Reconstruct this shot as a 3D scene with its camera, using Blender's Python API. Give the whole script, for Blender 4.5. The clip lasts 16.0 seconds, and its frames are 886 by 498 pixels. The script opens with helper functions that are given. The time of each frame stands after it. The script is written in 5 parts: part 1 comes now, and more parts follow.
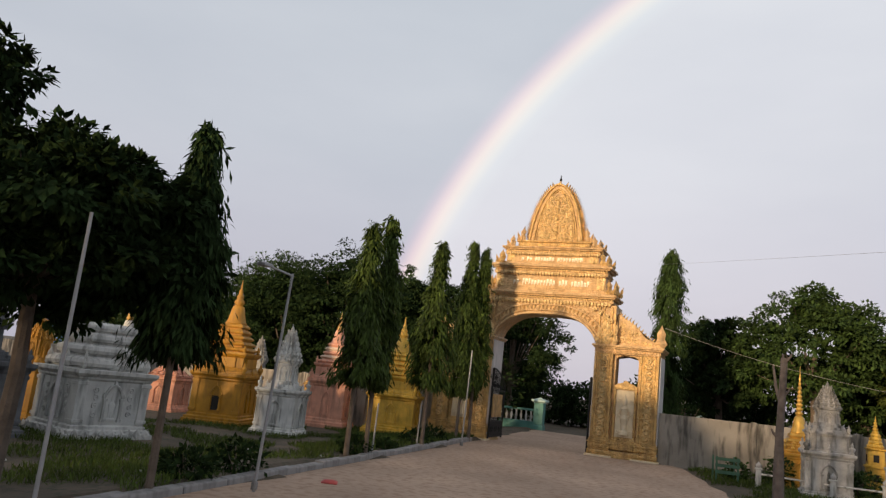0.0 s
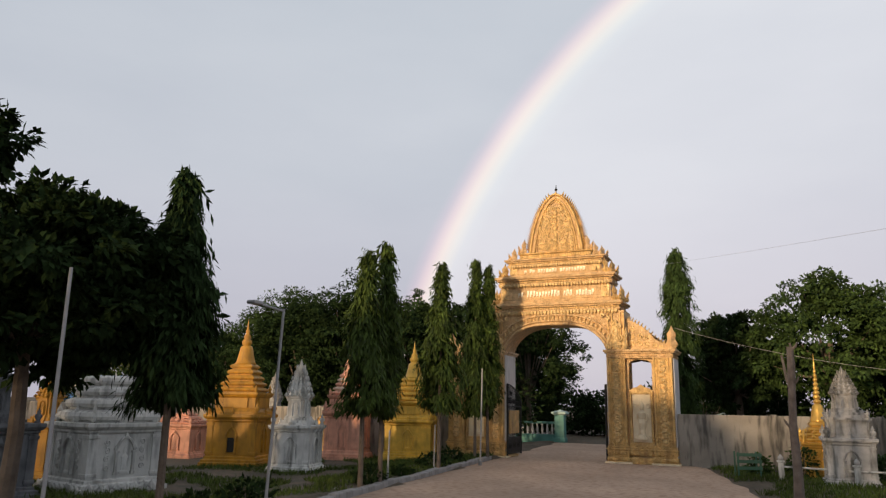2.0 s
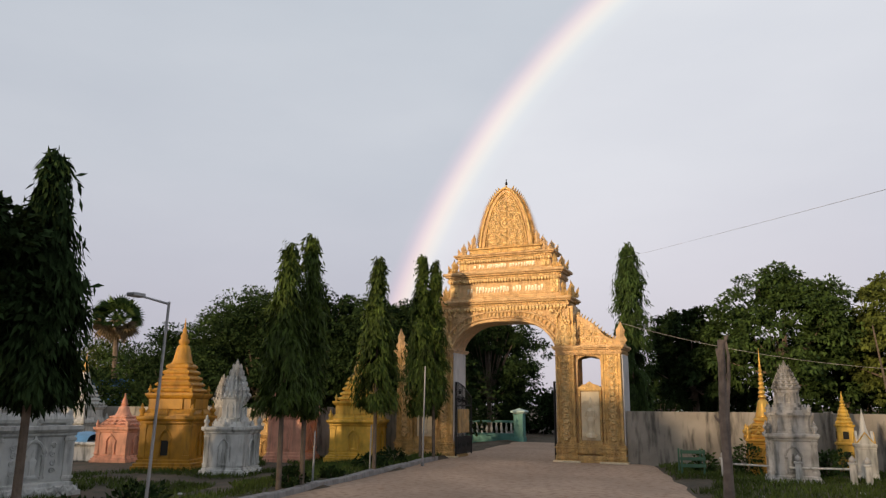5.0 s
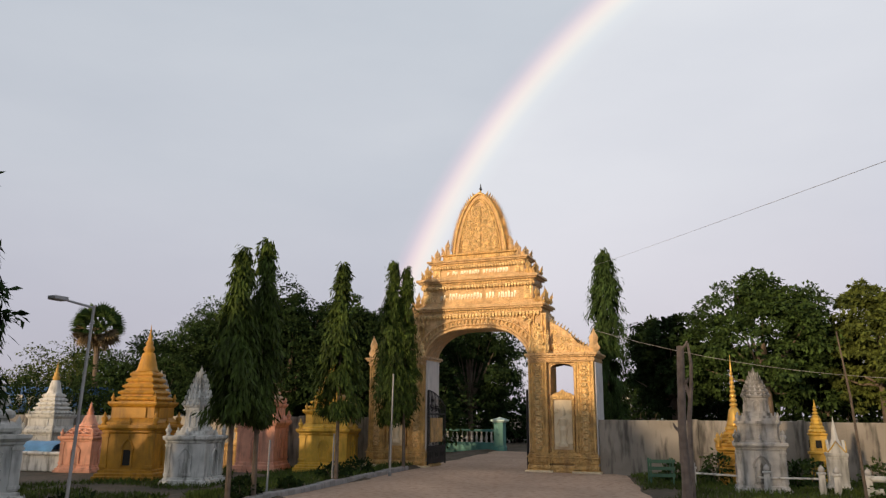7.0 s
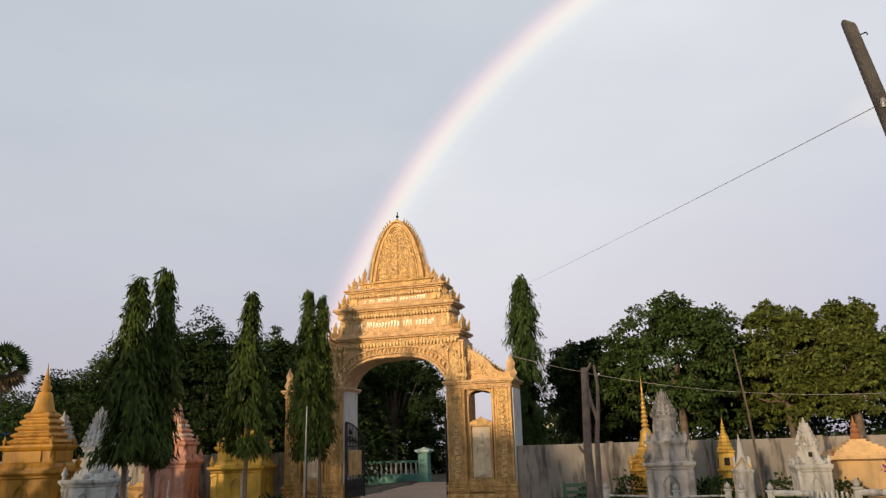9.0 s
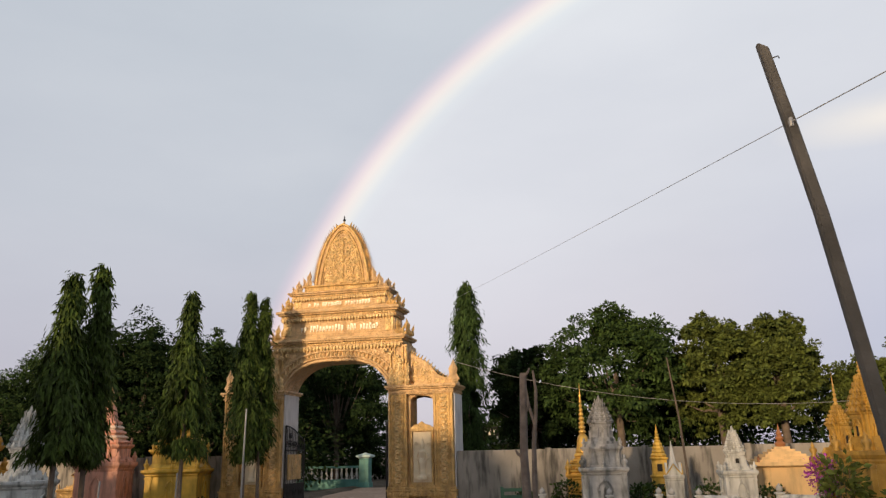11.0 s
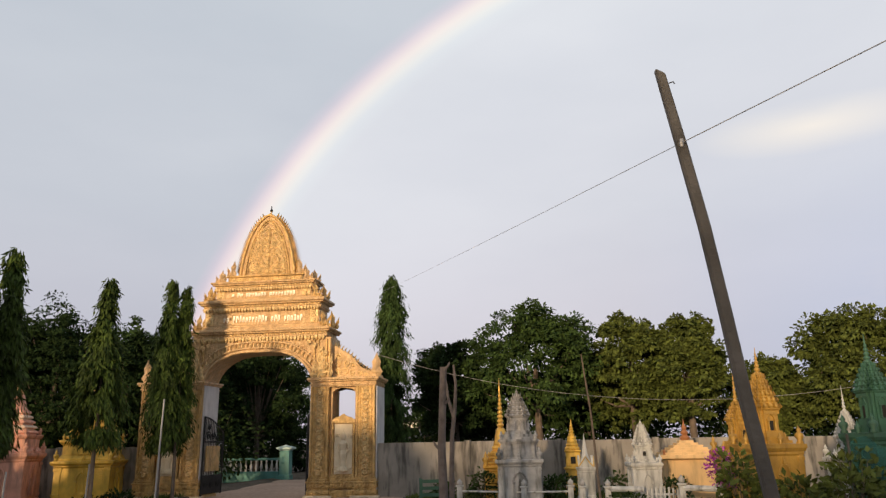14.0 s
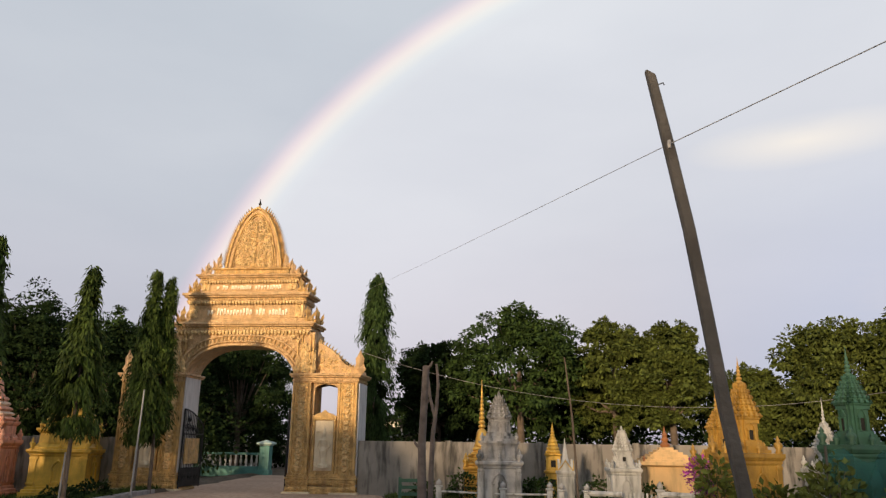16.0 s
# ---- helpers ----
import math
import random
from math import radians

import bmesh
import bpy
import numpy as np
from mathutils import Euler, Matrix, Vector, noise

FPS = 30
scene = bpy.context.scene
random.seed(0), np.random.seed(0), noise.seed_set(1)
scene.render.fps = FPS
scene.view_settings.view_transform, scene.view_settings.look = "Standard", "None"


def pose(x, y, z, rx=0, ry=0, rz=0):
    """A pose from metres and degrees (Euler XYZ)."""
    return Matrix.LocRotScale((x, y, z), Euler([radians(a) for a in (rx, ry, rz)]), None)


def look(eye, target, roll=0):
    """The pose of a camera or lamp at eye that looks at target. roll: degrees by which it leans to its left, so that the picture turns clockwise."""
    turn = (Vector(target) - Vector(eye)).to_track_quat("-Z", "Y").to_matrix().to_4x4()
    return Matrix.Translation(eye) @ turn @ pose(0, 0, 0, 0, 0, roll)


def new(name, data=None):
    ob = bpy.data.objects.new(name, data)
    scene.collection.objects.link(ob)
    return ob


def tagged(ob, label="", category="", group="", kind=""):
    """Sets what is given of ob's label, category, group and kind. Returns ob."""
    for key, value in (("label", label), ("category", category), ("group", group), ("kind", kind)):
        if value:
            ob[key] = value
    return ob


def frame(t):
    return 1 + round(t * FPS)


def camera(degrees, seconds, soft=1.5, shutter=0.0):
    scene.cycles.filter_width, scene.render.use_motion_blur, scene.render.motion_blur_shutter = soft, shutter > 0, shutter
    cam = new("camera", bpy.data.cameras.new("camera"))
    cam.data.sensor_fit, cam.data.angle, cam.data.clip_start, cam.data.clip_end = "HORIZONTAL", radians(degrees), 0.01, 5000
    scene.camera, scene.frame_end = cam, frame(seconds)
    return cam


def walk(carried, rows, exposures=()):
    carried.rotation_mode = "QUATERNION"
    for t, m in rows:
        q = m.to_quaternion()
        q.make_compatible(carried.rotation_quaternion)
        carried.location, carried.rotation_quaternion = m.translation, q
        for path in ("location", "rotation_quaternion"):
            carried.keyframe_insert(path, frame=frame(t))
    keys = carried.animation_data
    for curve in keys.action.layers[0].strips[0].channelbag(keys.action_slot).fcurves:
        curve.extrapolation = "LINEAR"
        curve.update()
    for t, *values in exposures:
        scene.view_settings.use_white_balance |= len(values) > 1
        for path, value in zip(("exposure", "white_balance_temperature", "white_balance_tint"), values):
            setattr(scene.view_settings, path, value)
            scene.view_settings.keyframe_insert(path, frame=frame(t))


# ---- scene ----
cam = camera(62.4, 16.0, 1.3)
PATH = [
    (0, (6.213, -23.265, 1.668), (5.426, -21.462, 2.027), 6.3),
    (0.5, (6.21, -23.294, 1.697), (5.381, -21.523, 2.119), 4.4),
    (1, (6.297, -23.329, 1.69), (5.489, -21.547, 2.106), 2.6),
    (1.5, (6.423, -23.284, 1.648), (5.628, -21.505, 2.098), 1.5),
    (2, (6.538, -23.151, 1.676), (5.724, -21.371, 2.09), 1.0),
    (2.5, (6.665, -23.004, 1.659), (5.809, -21.257, 2.12), 1.5),
    (3, (6.8, -22.853, 1.638), (5.956, -21.099, 2.099), 2.0),
    (3.5, (6.899, -22.654, 1.656), (6.04, -20.935, 2.207), 1.1),
    (4, (7.023, -22.55, 1.675), (6.279, -20.745, 2.11), -0.3),
    (4.5, (7.151, -22.342, 1.66), (6.386, -20.541, 2.073), 0.4),
    (7, (7.852, -21.55, 1.639), (7.099, -19.749, 2.078), 0.4),
    (7.5, (7.969, -21.343, 1.653), (7.222, -19.529, 2.041), -0.3),
    (8, (8.053, -21.262, 1.631), (7.281, -19.473, 2.084), -0.5),
    (8.5, (8.167, -21.217, 1.61), (7.5, -19.398, 2.109), -1.4),
    (11, (8.367, -21.304, 1.513), (7.932, -19.426, 2.044), -1.3),
    (11.5, (8.381, -21.304, 1.515), (7.981, -19.418, 2.047), -0.5),
    (12, (8.363, -21.332, 1.504), (8.031, -19.438, 2.056), 2.6),
    (12.5, (8.373, -21.367, 1.527), (8.067, -19.466, 2.069), 2.9),
    (13, (8.412, -21.469, 1.51), (8.04, -19.574, 2.03), 1.1),
    (13.5, (8.465, -21.501, 1.501), (8.177, -19.591, 2.017), -0.1),
    (14, (8.488, -21.534, 1.484), (8.241, -19.616, 1.995), -1.0),
    (14.5, (8.502, -21.545, 1.464), (8.286, -19.613, 1.938), -1.2),
    (15, (8.497, -21.53, 1.435), (8.261, -19.592, 1.869), -1.3),
    (15.5, (8.515, -21.477, 1.452), (8.324, -19.537, 1.899), 0.1),
    (16, (8.516, -21.485, 1.449), (8.299, -19.564, 1.963), 0.8),
]
walk(cam, [(t, look(eye, target, roll)) for t, eye, target, roll in PATH])

# ---- light ----
SUN_EL, SUN_AZ = radians(7.3), radians(195.9)          # azimuth clockwise from +y
world = bpy.data.worlds.new("sky")
scene.world = world
world.use_nodes = True
wn, wl = world.node_tree.nodes, world.node_tree.links
sky = wn.new("ShaderNodeTexSky")
sky.sky_type, sky.sun_disc = "NISHITA", False
sky.sun_elevation, sky.sun_rotation = SUN_EL, SUN_AZ
sky.air_density, sky.dust_density = 1.0, 2.0
bg = wn["Background"]
coords = wn.new("ShaderNodeTexCoord")
parts3 = wn.new("ShaderNodeSeparateXYZ")
wl.new(coords.outputs["Generated"], parts3.inputs[0])


def wmix(fac, one, two, blend="MIX"):
    n = wn.new("ShaderNodeMixRGB")
    n.blend_type = blend
    for slot, v in zip(n.inputs, (fac, one, two)):
        if isinstance(v, (int, float)):
            slot.default_value = v
        elif isinstance(v, tuple):
            slot.default_value = (*v, 1)
        else:
            wl.new(v, slot)
    return n.outputs[0]


def wramp(source, stops):
    n = wn.new("ShaderNodeValToRGB")
    e = n.color_ramp.elements
    while len(e) < len(stops):
        e.new(0.5)
    for q, (p, c) in zip(e, stops):
        q.position, q.color = p, (*c, 1)
    wl.new(source, n.inputs[0])
    return n.outputs[0]


def wnoise(scale, stretch, detail=6):
    m = wn.new("ShaderNodeMapping")
    m.inputs["Scale"].default_value = stretch
    wl.new(coords.outputs["Generated"], m.inputs[0])
    n = wn.new("ShaderNodeTexNoise")
    n.inputs["Scale"].default_value, n.inputs["Detail"].default_value = scale, detail
    wl.new(m.outputs[0], n.inputs["Vector"])
    return n.outputs["Fac"]


# thin high cloud: lavender near the land, pale above, duller overhead
veil = wramp(parts3.outputs["Z"], ((0.0, (4.9, 4.7, 5.5)), (0.12, (5.3, 5.2, 6.0)), (0.3, (5.75, 6.0, 6.6)), (0.55, (5.9, 6.3, 6.85)), (0.9, (4.1, 4.2, 4.7))))
veil = wmix(1.0, veil, wramp(wnoise(1.7, (1, 1, 3.0)), ((0.3, (0.90, 0.91, 0.93)), (0.7, (1.06, 1.05, 1.04)))), "MULTIPLY")
# bluer gaps low in the sky towards +x, with a few cream streaks of cloud
east = wramp(parts3.outputs["X"], ((0.12, (0, 0, 0)), (0.5, (1, 1, 1))))
low = wramp(parts3.outputs["Z"], ((0.05, (1, 1, 1)), (0.38, (0, 0, 0))))
gaps = wramp(wnoise(2.3, (1, 1, 4.0)), ((0.32, (0, 0, 0)), (0.5, (0.95, 0.95, 0.95))))
veil = wmix(wmix(1.0, wmix(1.0, east, low, "MULTIPLY"), gaps, "MULTIPLY"), veil, (3.7, 4.6, 6.6))
cloud_at = wn.new("ShaderNodeMapping")
cloud_at.inputs["Location"].default_value = (-0.34 * 7.5, 0, -0.362 * 32)
cloud_at.inputs["Scale"].default_value = (7.5, 0, 32)
wl.new(coords.outputs["Generated"], cloud_at.inputs[0])
far_off = wn.new("ShaderNodeVectorMath")
far_off.operation = "LENGTH"
wl.new(cloud_at.outputs[0], far_off.inputs[0])
streak = wramp(far_off.outputs["Value"], ((0.0, (0.95, 0.95, 0.95)), (1.0, (0, 0, 0))))
streak = wmix(1.0, streak, wramp(wnoise(5.0, (1, 1, 4.0)), ((0.3, (0.25, 0.25, 0.25)), (0.52, (1, 1, 1)))), "MULTIPLY")
front = wramp(parts3.outputs["Y"], ((0.5, (0, 0, 0)), (0.75, (1, 1, 1))))
veil = wmix(wmix(1.0, streak, front, "MULTIPLY"), veil, (8.2, 7.7, 7.0))
wl.new(wmix(0.9, sky.outputs[0], veil), bg.inputs["Color"])
bg.inputs["Strength"].default_value = 0.108

sun = new("sun", bpy.data.lights.new("sun", "SUN"))
sun.data.energy, sun.data.angle, sun.data.color = 4.5, radians(3.0), (1.0, 0.72, 0.44)
sun_way = Vector((math.sin(SUN_AZ) * math.cos(SUN_EL), math.cos(SUN_AZ) * math.cos(SUN_EL), math.sin(SUN_EL)))
sun.matrix_world = look(sun_way * 100, (0, 0, 0))


# ---- materials ----
def mat(name, colour, rough=0.8, metal=0.0, vary=0.25, scale=3.0, bump=0.15, bscale=40.0, stain=None, stain_amount=0.5, island=False, spec=0.5, carve=0.0):
    """A surface: its colour varied by two noises, a stain colour in streaks, and fine relief."""
    m = bpy.data.materials.new(name)
    m.use_nodes = True
    n, l = m.node_tree.nodes, m.node_tree.links
    b = n["Principled BSDF"]
    b.inputs["Roughness"].default_value, b.inputs["Metallic"].default_value = rough, metal
    b.inputs["Specular IOR Level"].default_value = spec
    co = n.new("ShaderNodeTexCoord")
    big = n.new("ShaderNodeTexNoise")
    big.inputs["Scale"].default_value, big.inputs["Detail"].default_value = scale, 8
    l.new(co.outputs["Object"], big.inputs["Vector"])
    ra = n.new("ShaderNodeValToRGB")
    dark, light = [c * (1 - vary) for c in colour], [min(1, c * (1 + vary)) for c in colour]
    ra.color_ramp.elements[0].position, ra.color_ramp.elements[0].color = 0.3, (*dark, 1)
    ra.color_ramp.elements[1].position, ra.color_ramp.elements[1].color = 0.7, (*light, 1)
    l.new(big.outputs["Fac"], ra.inputs[0])
    out = ra.outputs[0]
    if island:
        geo = n.new("ShaderNodeNewGeometry")
        hsv = n.new("ShaderNodeHueSaturation")
        rng = n.new("ShaderNodeMapRange")
        rng.inputs["To Min"].default_value, rng.inputs["To Max"].default_value = 0.55, 1.5
        l.new(geo.outputs["Random Per Island"], rng.inputs["Value"])
        l.new(rng.outputs[0], hsv.inputs["Value"])
        l.new(out, hsv.inputs["Color"])
        out = hsv.outputs[0]
    if stain:
        st = n.new("ShaderNodeTexNoise")
        st.inputs["Scale"].default_value, st.inputs["Detail"].default_value = 2.2, 10
        mp = n.new("ShaderNodeMapping")
        mp.inputs["Scale"].default_value = (3.0, 3.0, 0.6)
        l.new(co.outputs["Object"], mp.inputs[0])
        l.new(mp.outputs[0], st.inputs["Vector"])
        sr = n.new("ShaderNodeValToRGB")
        sr.color_ramp.elements[0].position, sr.color_ramp.elements[1].position = 0.48, 0.68
        sr.color_ramp.elements[1].color = (stain_amount,) * 3 + (1,)
        l.new(st.outputs["Fac"], sr.inputs[0])
        mx = n.new("ShaderNodeMixRGB")
        mx.inputs[2].default_value = (*stain, 1)
        l.new(sr.outputs[0], mx.inputs["Fac"])
        l.new(out, mx.inputs[1])
        out = mx.outputs[0]
    l.new(out, b.inputs["Base Color"])
    if bump:
        fine = n.new("ShaderNodeTexNoise")
        fine.inputs["Scale"].default_value, fine.inputs["Detail"].default_value = bscale, 6
        l.new(co.outputs["Object"], fine.inputs["Vector"])
        bp = n.new("ShaderNodeBump")
        bp.inputs["Strength"].default_value, bp.inputs["Distance"].default_value = bump, 0.02
        l.new(fine.outputs["Fac"], bp.inputs["Height"])
        if carve:
            vo = n.new("ShaderNodeTexVoronoi")
            vo.feature = "SMOOTH_F1"
            vo.inputs["Scale"].default_value = carve
            wob = n.new("ShaderNodeTexNoise")
            wob.inputs["Scale"].default_value = carve * 0.7
            mxv = n.new("ShaderNodeMixRGB")
            mxv.inputs["Fac"].default_value = 0.12
            l.new(co.outputs["Object"], mxv.inputs[1])
            l.new(wob.outputs["Color"], mxv.inputs[2])
            l.new(co.outputs["Object"], wob.inputs["Vector"])
            l.new(mxv.outputs[0], vo.inputs["Vector"])
            b2 = n.new("ShaderNodeBump")
            b2.inputs["Strength"].default_value, b2.inputs["Distance"].default_value = 0.9, 0.05
            b2.invert = True
            l.new(vo.outputs["Distance"], b2.inputs["Height"])
            l.new(b2.outputs[0], bp.inputs["Normal"])
        l.new(bp.outputs[0], b.inputs["Normal"])
    return m


GOLD = mat("gold_paint", (0.63, 0.405, 0.15), 0.42, 0.25, 0.3, 4.5, 0.45, 16, (0.30, 0.16, 0.06), 0.5, carve=20.0)
GOLD_CREAM = mat("cream_gold_paint", (0.69, 0.46, 0.225), 0.42, 0.12, 0.2, 5.0, 0.3, 16, (0.40, 0.22, 0.09), 0.5, carve=26.0)
GREY_RENDER = mat("pale_render", (0.66, 0.63, 0.6), 0.85, 0, 0.12, 1.5, 0.2, 30, (0.3, 0.29, 0.27), 0.4)
OCHRE = mat("ochre_paint", (0.46, 0.225, 0.018), 0.55, 0, 0.25, 2.5, 0.35, 18, (0.18, 0.09, 0.015), 0.6)
WHITE = mat("white_limewash", (0.62, 0.615, 0.58), 0.8, 0, 0.2, 2.5, 0.4, 18, (0.12, 0.12, 0.1), 0.8)
GREYSTONE = mat("grey_stone", (0.40, 0.385, 0.36), 0.85, 0, 0.35, 4.0, 0.5, 18, (0.07, 0.07, 0.06), 0.85)
PINK = mat("pink_paint", (0.66, 0.33, 0.22), 0.7, 0, 0.2, 2.5, 0.25, 25, (0.2, 0.1, 0.07), 0.6)
CREAM = mat("cream_paint", (0.68, 0.46, 0.22), 0.7, 0, 0.12, 2.0, 0.2, 25, (0.35, 0.25, 0.13), 0.5)
GREEN_PAINT = mat("green_paint", (0.04, 0.115, 0.07), 0.6, 0, 0.25, 3.0, 0.25, 25, (0.05, 0.1, 0.07), 0.5)
TURQ = mat("turquoise_paint", (0.085, 0.25, 0.215), 0.6, 0, 0.2, 2.0, 0.2, 25, (0.06, 0.14, 0.12), 0.5)
CONCRETE = mat("wall_concrete", (0.30, 0.27, 0.225), 0.9, 0, 0.25, 1.2, 0.35, 20, (0.07, 0.065, 0.055), 0.9)
KERB = mat("kerb_concrete", (0.26, 0.25, 0.24), 0.9, 0, 0.25, 3.0, 0.4, 25, (0.1, 0.1, 0.09), 0.6)
ROAD = mat("road_concrete", (0.43, 0.305, 0.215), 0.9, 0, 0.22, 0.35, 0.35, 30, (0.22, 0.12, 0.07), 0.6)
EARTH = mat("earth", (0.095, 0.072, 0.048), 0.95, 0, 0.4, 0.8, 0.6, 15, (0.03, 0.04, 0.015), 0.8)
BARK = mat("bark", (0.13, 0.10, 0.075), 0.95, 0, 0.3, 6.0, 0.8, 25)
# dark foliage; on the left-hand trees and undergrowth its colour also carries shade
LEAF_DARK_AND_SHADED = mat("leaf_dark_and_shaded", (0.02, 0.036, 0.012), 0.85, 0, 0.3, 2.0, 0, 1, island=True, spec=0.04)
LEAF = mat("leaf", (0.036, 0.064, 0.016), 0.7, 0, 0.3, 2.0, 0, 1, island=True, spec=0.12)
LEAF_MAST = mat("mast_leaf", (0.042, 0.066, 0.011), 0.65, 0, 0.45, 2.0, 0, 1, island=True, spec=0.15)
LEAF_OLIVE = mat("leaf_olive", (0.072, 0.092, 0.02), 0.7, 0, 0.3, 2.0, 0, 1, island=True, spec=0.12)
STEEL = mat("painted_steel", (0.33, 0.33, 0.33), 0.5, 0.3, 0.15, 5.0, 0.1, 40)
IRON = mat("black_iron", (0.03, 0.03, 0.03), 0.5, 0.5, 0.2, 5.0, 0.1, 40)
WOOD = mat("weathered_wood", (0.075, 0.071, 0.066), 0.9, 0, 0.35, 4.0, 0.6, 30)
DEADWOOD = mat("grey_dead_wood", (0.12, 0.10, 0.09), 0.95, 0, 0.35, 6.0, 0.8, 25)
DRY = mat("dry_leaf", (0.16, 0.11, 0.05), 0.8, 0, 0.3, 2.0, 0, 1)
MAGENTA = mat("magenta_petals", (0.32, 0.06, 0.28), 0.6, 0, 0.3, 3.0, 0, 1, island=True, spec=0.12)
GRASS = mat("grass_blades", (0.066, 0.094, 0.021), 0.8, 0, 0.4, 0.7, 0, 1, island=True, spec=0.1)
LIMEWASH = mat("fresh_limewash", (0.58, 0.575, 0.535), 0.8, 0, 0.14, 2.5, 0.3, 18, (0.16, 0.16, 0.14), 0.7)
CREAM_STRIPE = mat("cream_stripe_paint", (0.66, 0.5, 0.36), 0.7, 0, 0.15, 2.5, 0.25, 25, (0.3, 0.2, 0.14), 0.5)
GOLD_SHINE = mat("burnished_gold_paint", (0.72, 0.43, 0.09), 0.3, 0.55, 0.2, 4.0, 0.25, 16, (0.4, 0.2, 0.04), 0.4)
DARK = mat("dark_board_and_hollow_shade", (0.02, 0.018, 0.015), 0.9, 0, 0.1, 4.0, 0.1, 20)


# ---- building helpers ----
def thing(name, x=0, y=0, z=0, turn=0, label="", category="", group="", kind=""):
    ob = new(name)
    ob.empty_display_size = 0.2
    ob.matrix_world = pose(x, y, z, 0, 0, turn)
    return tagged(ob, label, category, group, kind)


def part(name, bm, material, parent=None, label="", smooth=False):
    me = bpy.data.meshes.new(name)
    bmesh.ops.recalc_face_normals(bm, faces=bm.faces)
    if smooth:
        for f in bm.faces:
            f.smooth = True
    bm.to_mesh(me)
    bm.free()
    me.materials.append(material)
    ob = new(name, me)
    if parent:
        ob.parent = parent
    return tagged(ob, label)


def box(bm, x0, x1, y0, y1, z0, z1, bevel=0.0, top=1.0):
    """A block from corner to corner; top shrinks its upper face."""
    made = bmesh.ops.create_cube(bm, size=1.0)["verts"]
    cx, cy = (x0 + x1) / 2, (y0 + y1) / 2
    for v in made:
        k = top if v.co.z > 0 else 1.0
        v.co = Vector((cx + v.co.x * (x1 - x0) * k, cy + v.co.y * (y1 - y0) * k, (z0 + z1) / 2 + v.co.z * (z1 - z0)))
    if bevel:
        edges = list({e for v in made for e in v.link_edges})
        bmesh.ops.bevel(bm, geom=edges, offset=bevel, segments=1, affect="EDGES")
    return bm


def lathe(bm, profile, n=4, x=0, y=0, z=0, turn=45.0, stretch=1.0):
    """Rings of n corners, from (half-width, height) pairs; n=4 gives square tiers."""
    k = 1 / math.cos(math.pi / n) if n <= 8 else 1.0
    rings = []
    for r, h in profile:
        rings.append([bm.verts.new((x + r * k * math.cos(radians(turn) + i * math.tau / n), y + stretch * r * k * math.sin(radians(turn) + i * math.tau / n), z + h)) for i in range(n)])
    for a, b in zip(rings, rings[1:]):
        for i in range(n):
            bm.faces.new((a[i], a[(i + 1) % n], b[(i + 1) % n], b[i]))
    bm.faces.new(rings[0][::-1])
    bm.faces.new(rings[-1])
    return bm


def slab(bm, outline, y0, y1):
    """An upright plate: an (x, z) outline given thickness from y0 to y1."""
    front = [bm.verts.new((x, y0, z)) for x, z in outline]
    back = [bm.verts.new((x, y1, z)) for x, z in outline]
    n = len(outline)
    fs = [bm.faces.new(front), bm.faces.new(back[::-1])]
    for i in range(n):
        fs.append(bm.faces.new((front[i], back[i], back[(i + 1) % n], front[(i + 1) % n])))
    bmesh.ops.triangulate(bm, faces=fs[:2])
    return bm


def tube(bm, points, radii, n=8):
    """A round limb through the points."""
    rings = []
    for i, p in enumerate(points):
        p = Vector(p)
        d = (Vector(points[min(i + 1, len(points) - 1)]) - Vector(points[max(i - 1, 0)])).normalized()
        u = d.cross(Vector((0, 1, 0.01)) if abs(d.y) < 0.9 else Vector((1, 0, 0))).normalized()
        w = d.cross(u)
        rings.append([bm.verts.new(p + (u * math.cos(a) + w * math.sin(a)) * radii[i]) for a in [k * math.tau / n for k in range(n)]])
    for a, b in zip(rings, rings[1:]):
        for i in range(n):
            bm.faces.new((a[i], a[(i + 1) % n], b[(i + 1) % n], b[i]))
    bm.faces.new(rings[0][::-1])
    bm.faces.new(rings[-1])
    return bm

# ---- ground, road, walls ----
AX = -0.07           # the gate's middle line
GOLD_CARVED = mat("carved_gold_paint", (0.75, 0.53, 0.24), 0.42, 0.2, 0.3, 9.0, 0.6, 18, (0.42, 0.24, 0.08), 0.4, carve=22.0)


def kerb_x(y):
    return -1.93 - 0.112 * y


def edge_x(y):
    return 4.73 - 0.233 * (y + 1.0)


def ground_z(x, y):
    """The lie of the land: a verge by the kerb, a lower graveyard beyond it, a trough under the drive."""
    lump = 0.03 * noise.noise(Vector((x * 0.5, y * 0.5, 0))) + 0.015 * noise.noise(Vector((x * 2, y * 2, 3)))
    if x <= kerb_x(y) - 0.05:
        d = kerb_x(y) - x
        return 0.07 - 0.27 * min(1.0, max(0.0, (d - 0.5) / 3.0)) + lump
    if y > 10.5:
        return lump
    k = min(1.0, max(0.0, (x - edge_x(y) + 0.7) / 1.2))
    return -0.10 + (0.125 + lump) * k * k * (3 - 2 * k)


